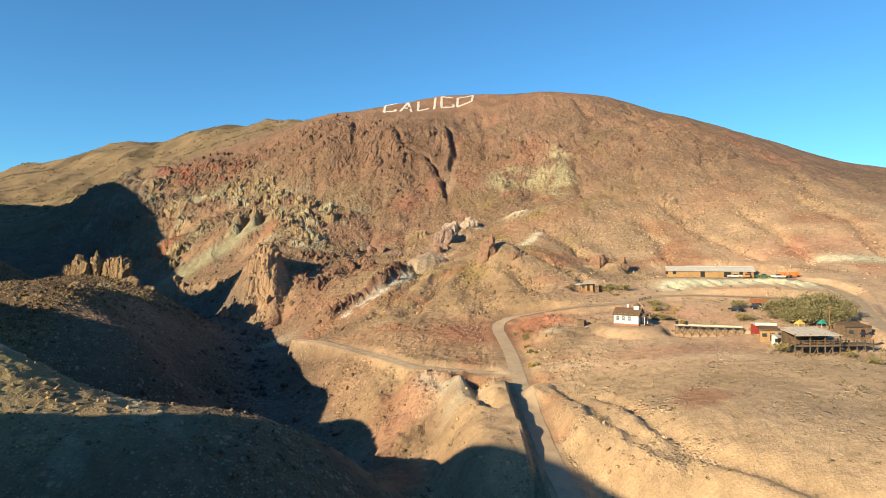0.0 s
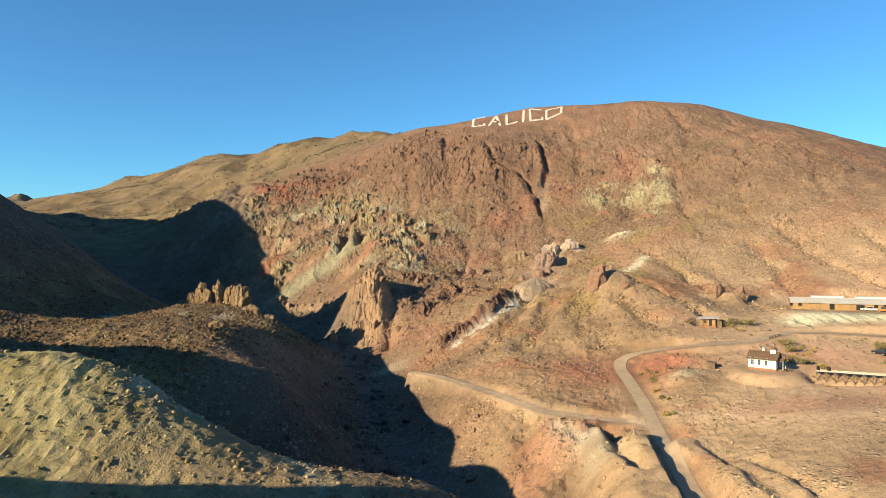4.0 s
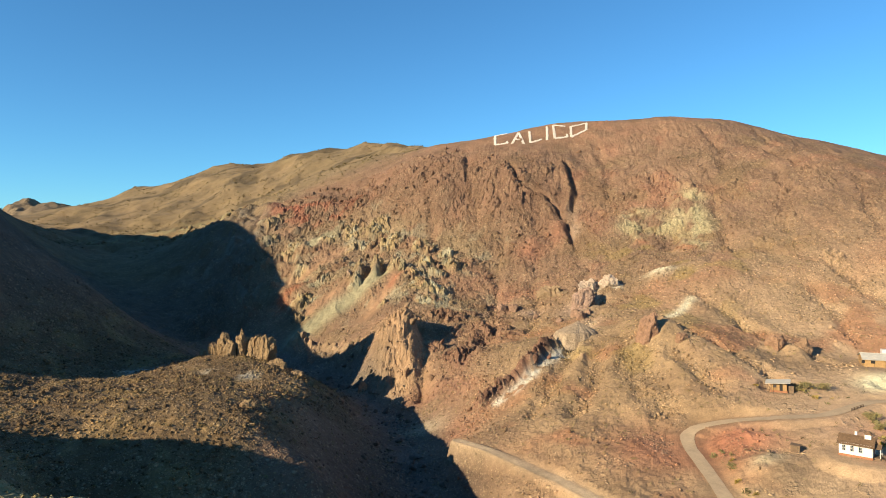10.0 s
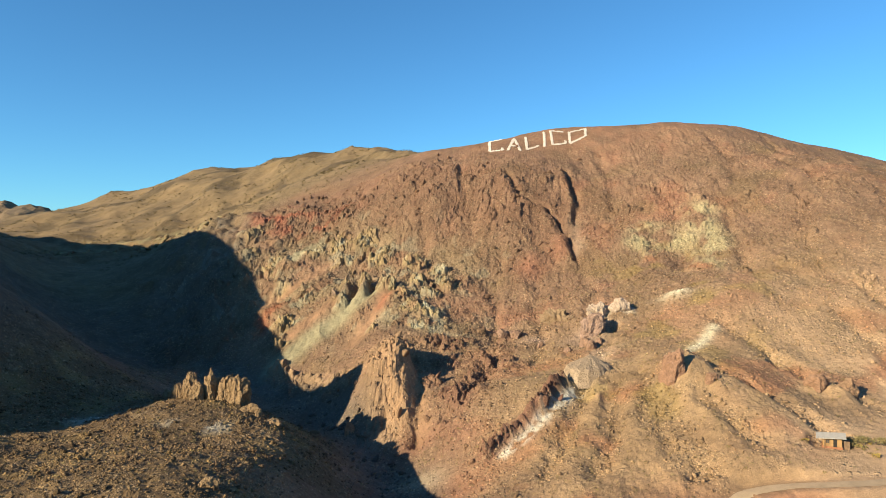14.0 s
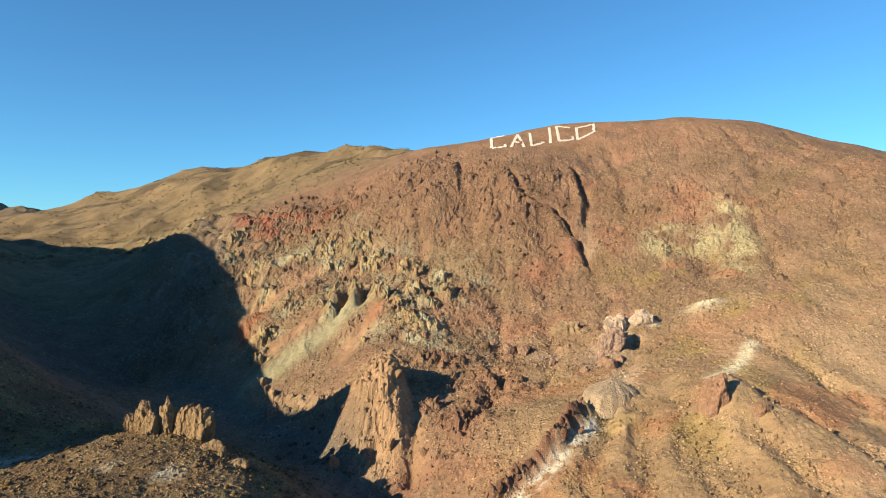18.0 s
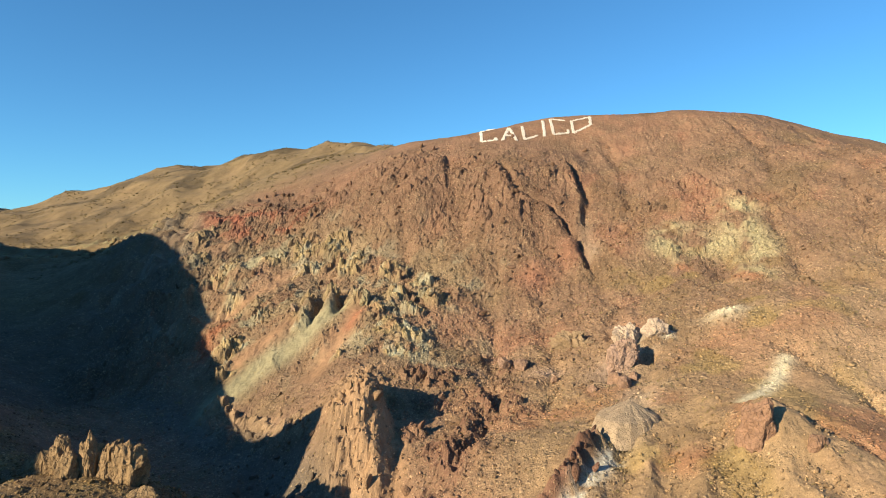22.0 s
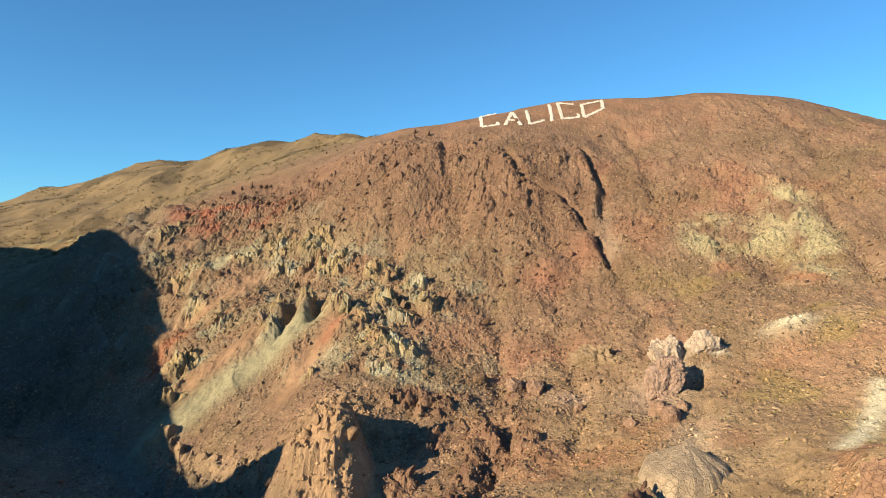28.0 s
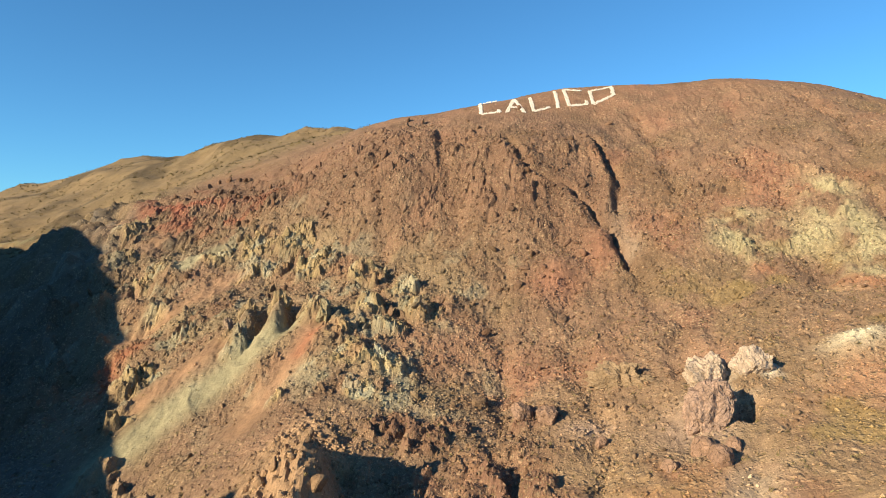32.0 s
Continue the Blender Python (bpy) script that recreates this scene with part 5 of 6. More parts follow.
# ---- paved road and dirt track ----
def ribbon(name, line, width, material, lift, label, category):
    pts = [Vector(p) for p in line]
    fine = []
    for i in range(len(pts) - 1):
        p0, p1, p2, p3 = pts[max(i - 1, 0)], pts[i], pts[i + 1], pts[min(i + 2, len(pts) - 1)]
        steps = max(2, int((p2 - p1).length / 1.6))
        for k in range(steps):
            t = k / steps
            fine.append(cubic(p0, p1, p2, p3, t))
    fine.append(pts[-1])
    xy = np.array([p[:2] for p in fine])
    side = np.gradient(xy, axis=0)
    side = np.stack([-side[:, 1], side[:, 0]], 1) / np.linalg.norm(side, axis=1)[:, None]
    wob = 0.35 * gnoise(xy[:, 0] / 6, xy[:, 1] / 6, 5)
    cols = np.linspace(-0.5, 0.5, 7)
    grid = []
    mid = height(xy[:, 0], xy[:, 1])
    for c in cols:
        q = xy + side * (c * (width + wob))[:, None]
        grid.append(np.column_stack([q, np.maximum(height(q[:, 0], q[:, 1]), mid - 0.12) + lift - 0.05 * abs(c)]))
    me = bpy.data.meshes.new(name)
    n = len(fine)
    verts = [tuple(v) for col in grid for v in col]
    faces = [(c * n + i, (c + 1) * n + i, (c + 1) * n + i + 1, c * n + i + 1) for c in range(len(cols) - 1) for i in range(n - 1)]
    me.from_pydata(verts, [], [f[::-1] for f in faces])
    me.materials.append(material)
    me.polygons.foreach_set("use_smooth", np.ones(len(me.polygons), bool))
    return tagged(new(name, me), label, category, kind="structure")


ribbon("road", EAST_ROAD, 4.2, ASPHALT, 0.12, "short paved road climbing behind the stores to the shed yard", "road")
ribbon("road", ROAD, 3.8, ASPHALT, 0.12, "narrow winding worn asphalt road with dusty edges", "road")


# ---- the word laid out in white stones on the summit slope ----
def stone_letter(name, strokes, seed):
    rng = np.random.default_rng(seed)
    verts, faces = [], []
    for (x0, y0), (x1, y1) in strokes:
        n = max(6, int(math.hypot(x1 - x0, y1 - y0) / 0.8))
        d = np.array([x1 - x0, y1 - y0]) / math.hypot(x1 - x0, y1 - y0)
        side = np.array([-d[1], d[0]])
        for i in range(n):
            for j in (-1, 0, 1):
                c = np.array([x0, y0]) + np.array([x1 - x0, y1 - y0]) * ((i + 0.5) / n) + side * (j * 0.55) + rng.normal(0, 0.16, 2)
                r = rng.uniform(0.38, 0.64)
                k0 = len(verts)
                for a in range(6):
                    ang = a * math.pi / 3 + rng.uniform(-0.3, 0.3)
                    verts.append((c[0] + r * rng.uniform(0.75, 1.2) * math.cos(ang), c[1] + r * rng.uniform(0.75, 1.2) * math.sin(ang), -1))
                verts.append((c[0], c[1], 1))
                faces += [(k0 + a, k0 + (a + 1) % 6, k0 + 6) for a in range(6)]
    v = np.array(verts)
    z = height(v[:, 0], v[:, 1])
    v[:, 2] = np.where(v[:, 2] > 0, z + rng.uniform(0.7, 1.1, len(v)), z + 0.2)
    me = bpy.data.meshes.new(name)
    me.from_pydata([tuple(p) for p in v], [], faces)
    me.materials.append(STONE)
    tagged(new(name, me), "letter of white-painted stones laid on the red summit slope", "letter", "letters on the hillside")


stone_letter("letter_c", [((-40, 574), (-50, 573)), ((-50, 573), (-49.2, 543)), ((-49.2, 543), (-39.2, 542.5)), ((-39.5, 542.5), (-39.8, 547))], 1)
stone_letter("letter_a", [((-35.3, 542), (-30.4, 571)), ((-30.4, 571), (-26.2, 540.5)), ((-33.6, 552), (-28, 551.5))], 2)
stone_letter("letter_l", [((-21.4, 571), (-20.8, 544)), ((-20.8, 544), (-11.8, 551.5))], 3)
stone_letter("letter_i", [((-6.2, 578.5), (-7.3, 549.5))], 4)
stone_letter("letter_c", [((8.9, 574), (-1, 580)), ((-1, 580), (-1.2, 552)), ((-1.2, 552), (9.2, 555)), ((9.2, 555), (8.8, 558))], 5)
stone_letter("letter_o", [((13.1, 572.5), (26.8, 579.4)), ((26.8, 579.4), (24.9, 563)), ((24.9, 563), (12.2, 554.2)), ((12.2, 554.2), (13.1, 572.5))], 6)


# ---- the hill on the horizon ----
def distant_hill():
    u, v = np.meshgrid(np.linspace(-1, 1, 61), np.linspace(-1, 1, 31))
    x, y = -1800 + 340 * u, 2250 + 260 * v
    z = 40 + 182 * np.exp(-(1.35 * u) ** 2 - (1.3 * v) ** 2) + 26 * ridged(x, y, 170, 4, 401) * (1 - u * u) * (1 - v * v)
    me = bpy.data.meshes.new("distant_hill")
    n = u.shape[1]
    faces = [(j * n + i, j * n + i + 1, (j + 1) * n + i + 1, (j + 1) * n + i) for j in range(u.shape[0] - 1) for i in range(n - 1)]
    me.from_pydata([tuple(q) for q in np.stack([x, y, z], 2).reshape(-1, 3)], [], faces)
    full = np.ones((u.size, 4), np.float32)
    full[:, :3] = ALBEDO * np.array((0.26, 0.19, 0.12))
    me.attributes.new("soil", 'FLOAT_COLOR', 'POINT').data.foreach_set("color", full.ravel())
    me.materials.append(soil)
    tagged(new("distant_hill", me), "far brown desert hill on the horizon", "hill", kind="structure")


distant_hill()


# ---- rocks ----
def lumps(count, level, seed, sharp=0.5):
    """Stone shapes: points and faces of broken, uneven blocks."""
    out = []
    for k in range(count):
        bm = bmesh.new()
        bmesh.ops.create_icosphere(bm, subdivisions=level, radius=1)
        v = np.array([p.co[:] for p in bm.verts])
        f = np.array([[q.index for q in face.verts] for face in bm.faces])
        bm.free()
        rng = np.random.default_rng(seed + k)
        for _ in range(13):
            # chip flat facets off the ball
            d = rng.normal(size=3)
            d /= np.linalg.norm(d)
            over = np.maximum(v @ d - rng.uniform(0.3, 0.75), 0)
            v = v - over[:, None] * d * 0.9
        v = v * (1 + sharp * rng.uniform(-0.16, 0.16, (len(v), 1)))
        out.append((v, f))
    return out


def turned(n, rng, tilt=0.5):
    """Random turns, mostly about the upright."""
    a, b, c = rng.uniform(0, 2 * np.pi, n), rng.normal(0, tilt, n), rng.normal(0, tilt, n)
    ca, sa, cb, sb, cc, sc = np.cos(a), np.sin(a), np.cos(b), np.sin(b), np.cos(c), np.sin(c)
    z = np.zeros(n)
    o = np.ones(n)
    ra = np.stack([ca, -sa, z, sa, ca, z, z, z, o], 1).reshape(n, 3, 3)
    rb = np.stack([o, z, z, z, cb, -sb, z, sb, cb], 1).reshape(n, 3, 3)
    rc = np.stack([cc, z, sc, z, o, z, -sc, z, cc], 1).reshape(n, 3, 3)
    return ra @ rb @ rc


def strew(name, x, y, size, shapes, material, seed, label, category, sink=0.3, flat=(1, 1, 0.75), shade=(0.8, 1.15), tint=None, kind="stuff", smooth_faces=False):
    """Many small pieces on the ground, in one mesh."""
    rng = np.random.default_rng(seed)
    n = len(x)
    z = height(x, y)
    r = turned(n, rng)
    scale = size[:, None] * np.array(flat) * rng.uniform(0.7, 1.3, (n, 3))
    which = rng.integers(0, len(shapes), n)
    cols = soil_and_shade(x, y, z) if tint is None else ALBEDO * np.array(tint)[rng.integers(0, len(tint), n)]
    cols = np.clip(cols * rng.uniform(*shade, (n, 1)), 0.01, 0.8)
    co, fa, tc, k0 = [], [], [], 0
    for k, (v, f) in enumerate(shapes):
        w = np.where(which == k)[0]
        if not len(w):
            continue
        p = np.einsum('nij,nvj->nvi', r[w], v[None] * scale[w][:, None, :])
        p += np.stack([x[w], y[w], z[w] + size[w] * (0.5 - sink)], 1)[:, None, :]
        co.append(p.reshape(-1, 3))
        fa.append((f[None] + (np.arange(len(w)) * len(v))[:, None, None]).reshape(-1, f.shape[1]) + k0)
        tc.append(np.repeat(cols[w], len(v), 0))
        k0 += len(w) * len(v)
    co, fa, tc = np.concatenate(co).astype(np.float32), np.concatenate(fa).astype(np.int32), np.concatenate(tc)
    me = bpy.data.meshes.new(name)
    me.vertices.add(len(co))
    me.vertices.foreach_set("co", co.ravel())
    me.loops.add(fa.size)
    me.loops.foreach_set("vertex_index", fa.ravel())
    me.polygons.add(len(fa))
    me.polygons.foreach_set("loop_start", np.arange(0, fa.size, fa.shape[1], dtype=np.int32))
    full = np.ones((len(co), 4), np.float32)
    full[:, :3] = tc
    me.attributes.new("soil", 'FLOAT_COLOR', 'POINT').data.foreach_set("color", full.ravel())
    me.update()
    me.materials.append(material)
    return tagged(new(name, me), label, category, kind=kind)


def rock_material():
    n = Nodes("desert_rock", 0.95)
    at = n.put("ShaderNodeAttribute")
    at.attribute_name = "soil"
    a, b = n.noise(0.5, 6, 0.65), n.noise(3.0, 5, 0.65)
    col = n.times(at.outputs["Color"], n.ramp(a, 0.3, 0.7, 0.72, 1.3))
    col = n.times(col, n.ramp(b, 0.3, 0.7, 0.75, 1.22))
    cracks = n.cells(0.8, feature='DISTANCE_TO_EDGE')
    h = n.math('ADD', n.math('MULTIPLY', a, 1.0), n.math('MULTIPLY', b, 0.35))
    h = n.math('ADD', h, n.ramp(cracks.outputs["Distance"], 0.0, 0.08, -0.25, 0.0))
    return n.done(col, n.bump(h, 0.6))


ROCK = rock_material()
rng = np.random.default_rng(7)


def scattered(n, x0, x1, y0, y1, chance):
    """Places kept with the given chance over a stretch of the plan."""
    x, y = rng.uniform(x0, x1, n), rng.uniform(y0, y1, n)
    keep = rng.uniform(0, 1, n) < chance(x, y)
    return x[keep], y[keep]


def rocky(x, y):
    m = zones(x, y)
    runs = sum(near(x, y, g, 3.5) for g in SPUR_GULLIES + FACE_GULLIES)
    clump = smooth(-0.1, 0.5, fbm(x, y, 18, 3, 301))
    return np.clip((0.10 + 0.5 * clump) * (1 - 0.65 * smooth(-40, -10, x) * smooth(330, 290, y)) + 0.3 * smooth(320, 350, y) * smooth(500, 460, y) * smooth(-100, -70, x) * smooth(70, 40, x) + 0.5 * m["crag"] + 0.45 * m["tower"] + 0.4 * m["ribs"] + 0.9 * runs + 0.3 * m["knoll"] + 0.3 * m["face"] - 0.8 * (m["chute"] + m["orange"])
                   - near(x, y, ROAD, 3.4) * 2 - near(x, y, TRACK, 2.4) * 2 - near(x, y, EAST_ROAD, 3.0) * 2 - 1.2 * near(x, y, SPOIL, 8) - 2.0 * bell(x, y, -12, 558, 60, 30) - 0.3 * smooth(30, 50, x) * smooth(250, 215, y), 0, 1)


small, large = lumps(7, 1, 11), lumps(9, 2, 31)
chip = (np.array([(1, 0, 0), (-1, 0, 0), (0, 1, 0), (0, -1, 0), (0, 0, 1), (0, 0, -1)], float), np.array([(0, 2, 4), (2, 1, 4), (1, 3, 4), (3, 0, 4), (2, 0, 5), (1, 2, 5), (3, 1, 5), (0, 3, 5)]))
tiny = [(chip[0] * np.array(k) + np.array(d) * 0.2 * chip[0][:, ::-1], chip[1]) for k, d in (((1, 0.8, 0.7), (1, 0, 1)), ((0.8, 1.1, 0.9), (0, 1, 0)), ((1.1, 0.7, 1), (1, 1, 0)), ((0.9, 0.9, 0.6), (0, 1, 1)))]
x, y = scattered(240000, -215, 210, 85, 520, rocky)
strew("loose_stones", x, y, 0.18 + 0.45 * rng.uniform(0, 1, len(x)) ** 3, tiny, ROCK, 3, "loose brown stones strewn over the slopes", "stones", shade=(0.6, 1.9))
x, y = scattered(15000, -230, 200, 120, 560, lambda x, y: rocky(x, y) ** 1.6)
strew("boulders", x, y, rng.uniform(0.45, 1.2, len(x)), small, ROCK, 5, "brown boulders scattered down the mountainside", "boulders", shade=(0.7, 1.3))
x, y = scattered(3000, -235, 40, 250, 560, lambda x, y: np.clip(zones(x, y)["crag"] * 0.55 + zones(x, y)["tower"] * 0.5 + zones(x, y)["ribs"] * 0.35 + zones(x, y)["face"] * 0.45 + zones(x, y)["red"] * 0.4
                                                                  - zones(x, y)["chute"] - zones(x, y)["orange"], 0, 1) * smooth(-0.02, 0.30, fbm(x * 0.57 - y * 0.82, (x * 0.82 + y * 0.57) * 0.5, 24, 3, 89)))
strew("crag_blocks", x, y, rng.uniform(1.0, 2.6, len(x)), large, ROCK, 9, "broken yellowish crag blocks standing out of the slope", "crags", 0.35, (0.75, 0.75, 1.35), (0.8, 1.15))
x, y = scattered(900, -60, 8, 235, 345, lambda x, y: near(x, y, WASH_BANK, 2.2) * 0.9)
strew("bank_rocks", x, y, rng.uniform(0.7, 2.0, len(x)), large, ROCK, 13, "dark broken rocks along the bank of the white wash", "rocks", 0.3, (0.7, 0.7, 1.5), (0.7, 1.2), [(0.25, 0.135, 0.09), (0.29, 0.155, 0.10), (0.22, 0.12, 0.085)])
x, y = scattered(500, -130, -20, 130, 330, lambda x, y: near(x, y, [(-150, 343), (-112, 312), (-92, 285), (-70, 250), (-62, 215), (-45, 175), (-22, 140)], 12))
strew("canyon_boulders", x, y, rng.uniform(0.6, 2.2, len(x)), large, ROCK, 15, "grey boulders on the shaded canyon floor", "boulders", 0.35)


def crag(name, x, y, size, seed, label, lean=(0, 0), colour=None, level=4, rise=0.0, turn=0.0, chips=16, rib=0.17):
    """One standing rock with ribs, ledges and a broken outline."""
    bm = bmesh.new()
    bmesh.ops.create_icosphere(bm, subdivisions=level, radius=1)
    g = np.random.default_rng(1000 + seed)
    planes = []
    for _ in range(chips):
        d = g.normal(size=3) * np.array([1, 1, 0.45])
        planes.append((Vector(d / np.linalg.norm(d)), g.uniform(0.5, 0.86)))
    for v in bm.verts:
        p = v.co.copy()
        for d, far in planes:
            over = p.dot(d) - far
            if over > 0:
                p -= d * over * 0.92
        q = Vector((p.x * size[0], p.y * size[1], p.z * size[2]))
        k = noise.fractal(q * 0.25 + Vector((seed * 7.1, 0, 0)), 0.85, 2.1, 5)
        ribs = noise.ridged_multi_fractal(Vector((q.x * 0.42 + seed, q.y * 0.42, q.z * 0.13)), 0.85, 2.0, 4, 1.0, 2.0)
        grit = noise.fractal(q * 1.1 + Vector((0, seed * 3.3, 0)), 0.8, 2.1, 3)
        p *= 1 + 0.20 * k + rib * (ribs - 1.2) + 0.07 * grit
        p.x, p.y = p.x + lean[0] * p.z, p.y + lean[1] * p.z
        v.co = Vector((p.x * size[0], p.y * size[1], p.z * size[2]))
    me = bpy.data.meshes.new(name)
    bm.to_mesh(me)
    bm.free()
    z = gz(x, y)
    c = ALBEDO * np.array(colour) if colour else np.clip(soil_and_shade(np.array([x]), np.array([y]), np.array([z]))[0], 0, 1)
    full = np.ones((len(me.vertices), 4), np.float32)
    full[:, :3] = c
    me.attributes.new("soil", 'FLOAT_COLOR', 'POINT').data.foreach_set("color", full.ravel())
    me.materials.append(ROCK)
    ob = new(name, me)
    ob.matrix_world = pose(x, y, z + rise, 0, 0, turn)
    return tagged(ob, label, "rock")


PIN = dict(colour=(0.37, 0.25, 0.135), chips=6, rib=0.2)
for px, py, size, seed, lean, label in [
        (-133.6, 259.5, (5.0, 4.4, 9.4), 1, 0.04, "tallest of the ribbed brown rock pinnacles above the canyon"),
        (-128.6, 258.0, (5.2, 4.4, 7.8), 2, 0.10, "broad ribbed brown rock pinnacle beside the tallest one"),
        (-137.4, 259.0, (3.2, 3.0, 8.2), 21, -0.06, "ribbed western shoulder of the tallest pinnacle"),
        (-144.5, 260.0, (3.4, 2.9, 7.0), 3, 0.05, "slim pointed brown rock pinnacle"),
        (-149.5, 261.0, (3.0, 2.4, 4.8), 4, 0.0, "low pointed brown rock pinnacle"),
        (-141.0, 256.0, (2.4, 2.2, 4.4), 22, 0.1, "narrow brown rock standing between the pinnacles"),
        (-157.0, 266.0, (2.6, 2.0, 2.8), 5, 0.0, "stubby brown rock at the end of the pinnacle row"),
        (-121.0, 251.0, (2.8, 2.4, 2.2), 6, 0.1, "low brown rock at the foot of the pinnacles"),
        (-117.0, 249.5, (1.5, 1.4, 2.6), 23, 0.1, "small upright brown rock at the foot of the pinnacles"),
        (-111.0, 246.0, (3.4, 2.6, 1.8), 24, 0.0, "flat brown rock on the brink of the canyon"),
        (-118.5, 136.0, (4.0, 3.0, 2.4), 25, 0.0, "rugged brown rock on the brow of the knoll"),
        (-101.0, 180.0, (2.6, 2.2, 1.8), 26, 0.0, "low brown rock on the knoll")]:
    crag("rock_pinnacle" if size[2] > 4 else "brown_rock", px, py, size, seed, label, (lean, 0), level=5, rise=0.8 if size[2] > 4 else 0.0, **PIN)
crag("rock_fin", 18.5, 272, (4.4, 6.0, 7.2), 7, "smooth pinkish rock fin leaning over its shadow", (0.25, -0.1), (0.40, 0.235, 0.15), 4, 0.5, 20)
crag("pink_rock", 29, 266, (2.8, 2.6, 2.4), 8, "small pinkish rock knob below the fin", (0.2, 0), (0.38, 0.225, 0.14))
crag("tan_rock", 74, 272, (3.2, 3.6, 4.6), 9, "upright tan rock knob on the slope above the road", (0.15, 0), (0.40, 0.25, 0.15))
crag("tan_rock", 66, 274, (5.0, 4.2, 3.6), 10, "broad tan rock outcrop beside the upright knob", (0, 0), (0.40, 0.24, 0.15))
crag("cave_rock", 0.5, 338, (6.4, 6.0, 7.2), 11, "pinkish cave rock with a deep black hollow beside it", (0.15, 0), (0.46, 0.31, 0.23), 5, -0.5, 0, 9, 0.12)
crag("white_outcrop", 5.5, 351, (8.4, 5.0, 6.4), 12, "pale cream outcrop broken by dark clefts", (0, 0), (0.66, 0.51, 0.38), 5, 0, 20, 9, 0.2)
crag("white_outcrop", 14.5, 349.5, (4.8, 3.4, 4.6), 13, "small pale cream outcrop at the end of the band", (0, 0), (0.66, 0.51, 0.38), 5, 0, 0, 9, 0.2)
crag("fluted_outcrop", -13, 364, (8.0, 3.0, 4.2), 27, "fluted tan outcrop with dark clefts on the scree", (0, 0), (0.40, 0.28, 0.17), 5, -0.3, -25, 4, 0.42)
for px, py, size, seed in [(-4, 328, (3.0, 2.6, 2.8), 32), (-2, 323, (3.2, 3.0, 3.0), 33), (-22, 340, (1.8, 1.6, 1.8), 34), (2, 327, (2.2, 2.0, 2.2), 35), (-12, 324, (1.8, 1.6, 1.6), 36), (-33, 352, (3.4, 3.0, 3.0), 37), (-39, 355, (3.0, 3.0, 2.8), 38)]:
    crag("brown_boulder", px, py, size, seed, "rounded pinkish brown boulder on the scree below the cave", (0.1, 0), (0.40, 0.25, 0.17), 4, 0.3, seed * 40, 9, 0.1)


def clay_cone(x, y, radius, tall, seed, label, colour, toward=235):
    """A fluted cone of soft clay with a rounded top and spreading foot."""
    n, rings = 72, 26
    verts, faces = [], []
    g0 = gz(x, y)
    for i in range(rings + 1):
        f = i / rings
        for k in range(n):
            a = 2 * math.pi * k / n
            flute = noise.ridged_multi_fractal(Vector((math.cos(a) * 3.4 + seed, math.sin(a) * 3.4, f * 0.7)), 0.9, 2.0, 4, 1.0, 2.0) - 1.2
            long = 1.0 + 0.45 * math.cos(a - radians(toward)) ** 3
            rr = radius * f * long * (1 + 0.05 * f * flute)
            z = tall * (1 - f ** 0.92) + 0.16 * flute * math.sin(math.pi * f) - 5.0 * smooth(0.7, 1.0, np.float64(f))
            verts.append((rr * math.cos(a), rr * math.sin(a), z))
    for i in range(rings):
        for k in range(n):
            q, w = i * n + k, i * n + (k + 1) % n
            faces.append((q, q + n, w + n, w))
    me = bpy.data.meshes.new("clay_dome")
    me.from_pydata(verts, [], faces)
    full = np.ones((len(verts), 4), np.float32)
    full[:, :3] = ALBEDO * np.array(colour)
    me.attributes.new("soil", 'FLOAT_COLOR', 'POINT').data.foreach_set("color", full.ravel())
    me.materials.append(ROCK)
    ob = new("clay_dome", me)
    ob.matrix_world = pose(x, y, g0 - 0.8)
    tagged(ob, label, "rock")


clay_cone(-5.5, 299.5, 11.0, 5.4, 14, "pale fluted clay dome above the white wash", (0.50, 0.375, 0.25))
crag("tower_boulder", -97.7, 290.5, (2.6, 2.6, 3.6), 17, "rounded buff boulder at the foot of the tower", (0, 0), (0.38, 0.23, 0.14))
for i, (bx, by, sx, sz) in enumerate([(-117, 407, 4.0, 6.5), (-128, 411, 3.6, 5.5), (-106, 405, 3.6, 6.0), (-99, 398, 3.2, 5.0), (-133, 404, 3.0, 4.0), (-91, 391, 3.2, 4.5)]):
    crag("crag_pillar", bx, by, (sx, sx * 0.75, sz), 40 + i, "ochre rock pillar among the crags above the chute", (0.22, 0.12), (0.42 + 0.02 * (i % 3), 0.31 + 0.012 * (i % 4), 0.17 + 0.01 * (i % 5)), 5, -1.0, 25 * i, 10, 0.3)


x, y = scattered(700, -520, -250, 540, 700, lambda x, y: near(x, y, [(-480, 640), (-400, 655), (-332, 640), (-300, 612), (-272, 575)], 11))
strew("rim_crags", x, y, rng.uniform(1.2, 4.2, len(x)), large, ROCK, 17, "yellowish broken crags along the rim of the shaded canyon", "crags", 0.4, (1.1, 1.0, 0.9), (0.7, 1.2), [(0.34, 0.28, 0.15), (0.28, 0.21, 0.11), (0.24, 0.16, 0.09)])


# ---- desert plants ----
def tufts(count, blades, seed, spread=1.0, tall=1.0):
    """Shrub shapes: loose sprays of small leaves."""
    out = []
    for k in range(count):
        g = np.random.default_rng(seed + k)
        v = []
        for _ in range(blades):
            d = g.normal(size=3)
            d[2] = abs(d[2]) * 0.9
            d /= np.linalg.norm(d)
            c = d * g.uniform(0.35, 1.0) * np.array([spread, spread, tall])
            a, b = g.normal(size=3) * 0.24, g.normal(size=3) * 0.24
            v += [c - a, c + a, c + b + d * 0.15]
        out.append((np.array(v), np.arange(3 * blades).reshape(-1, 3)))
    return out


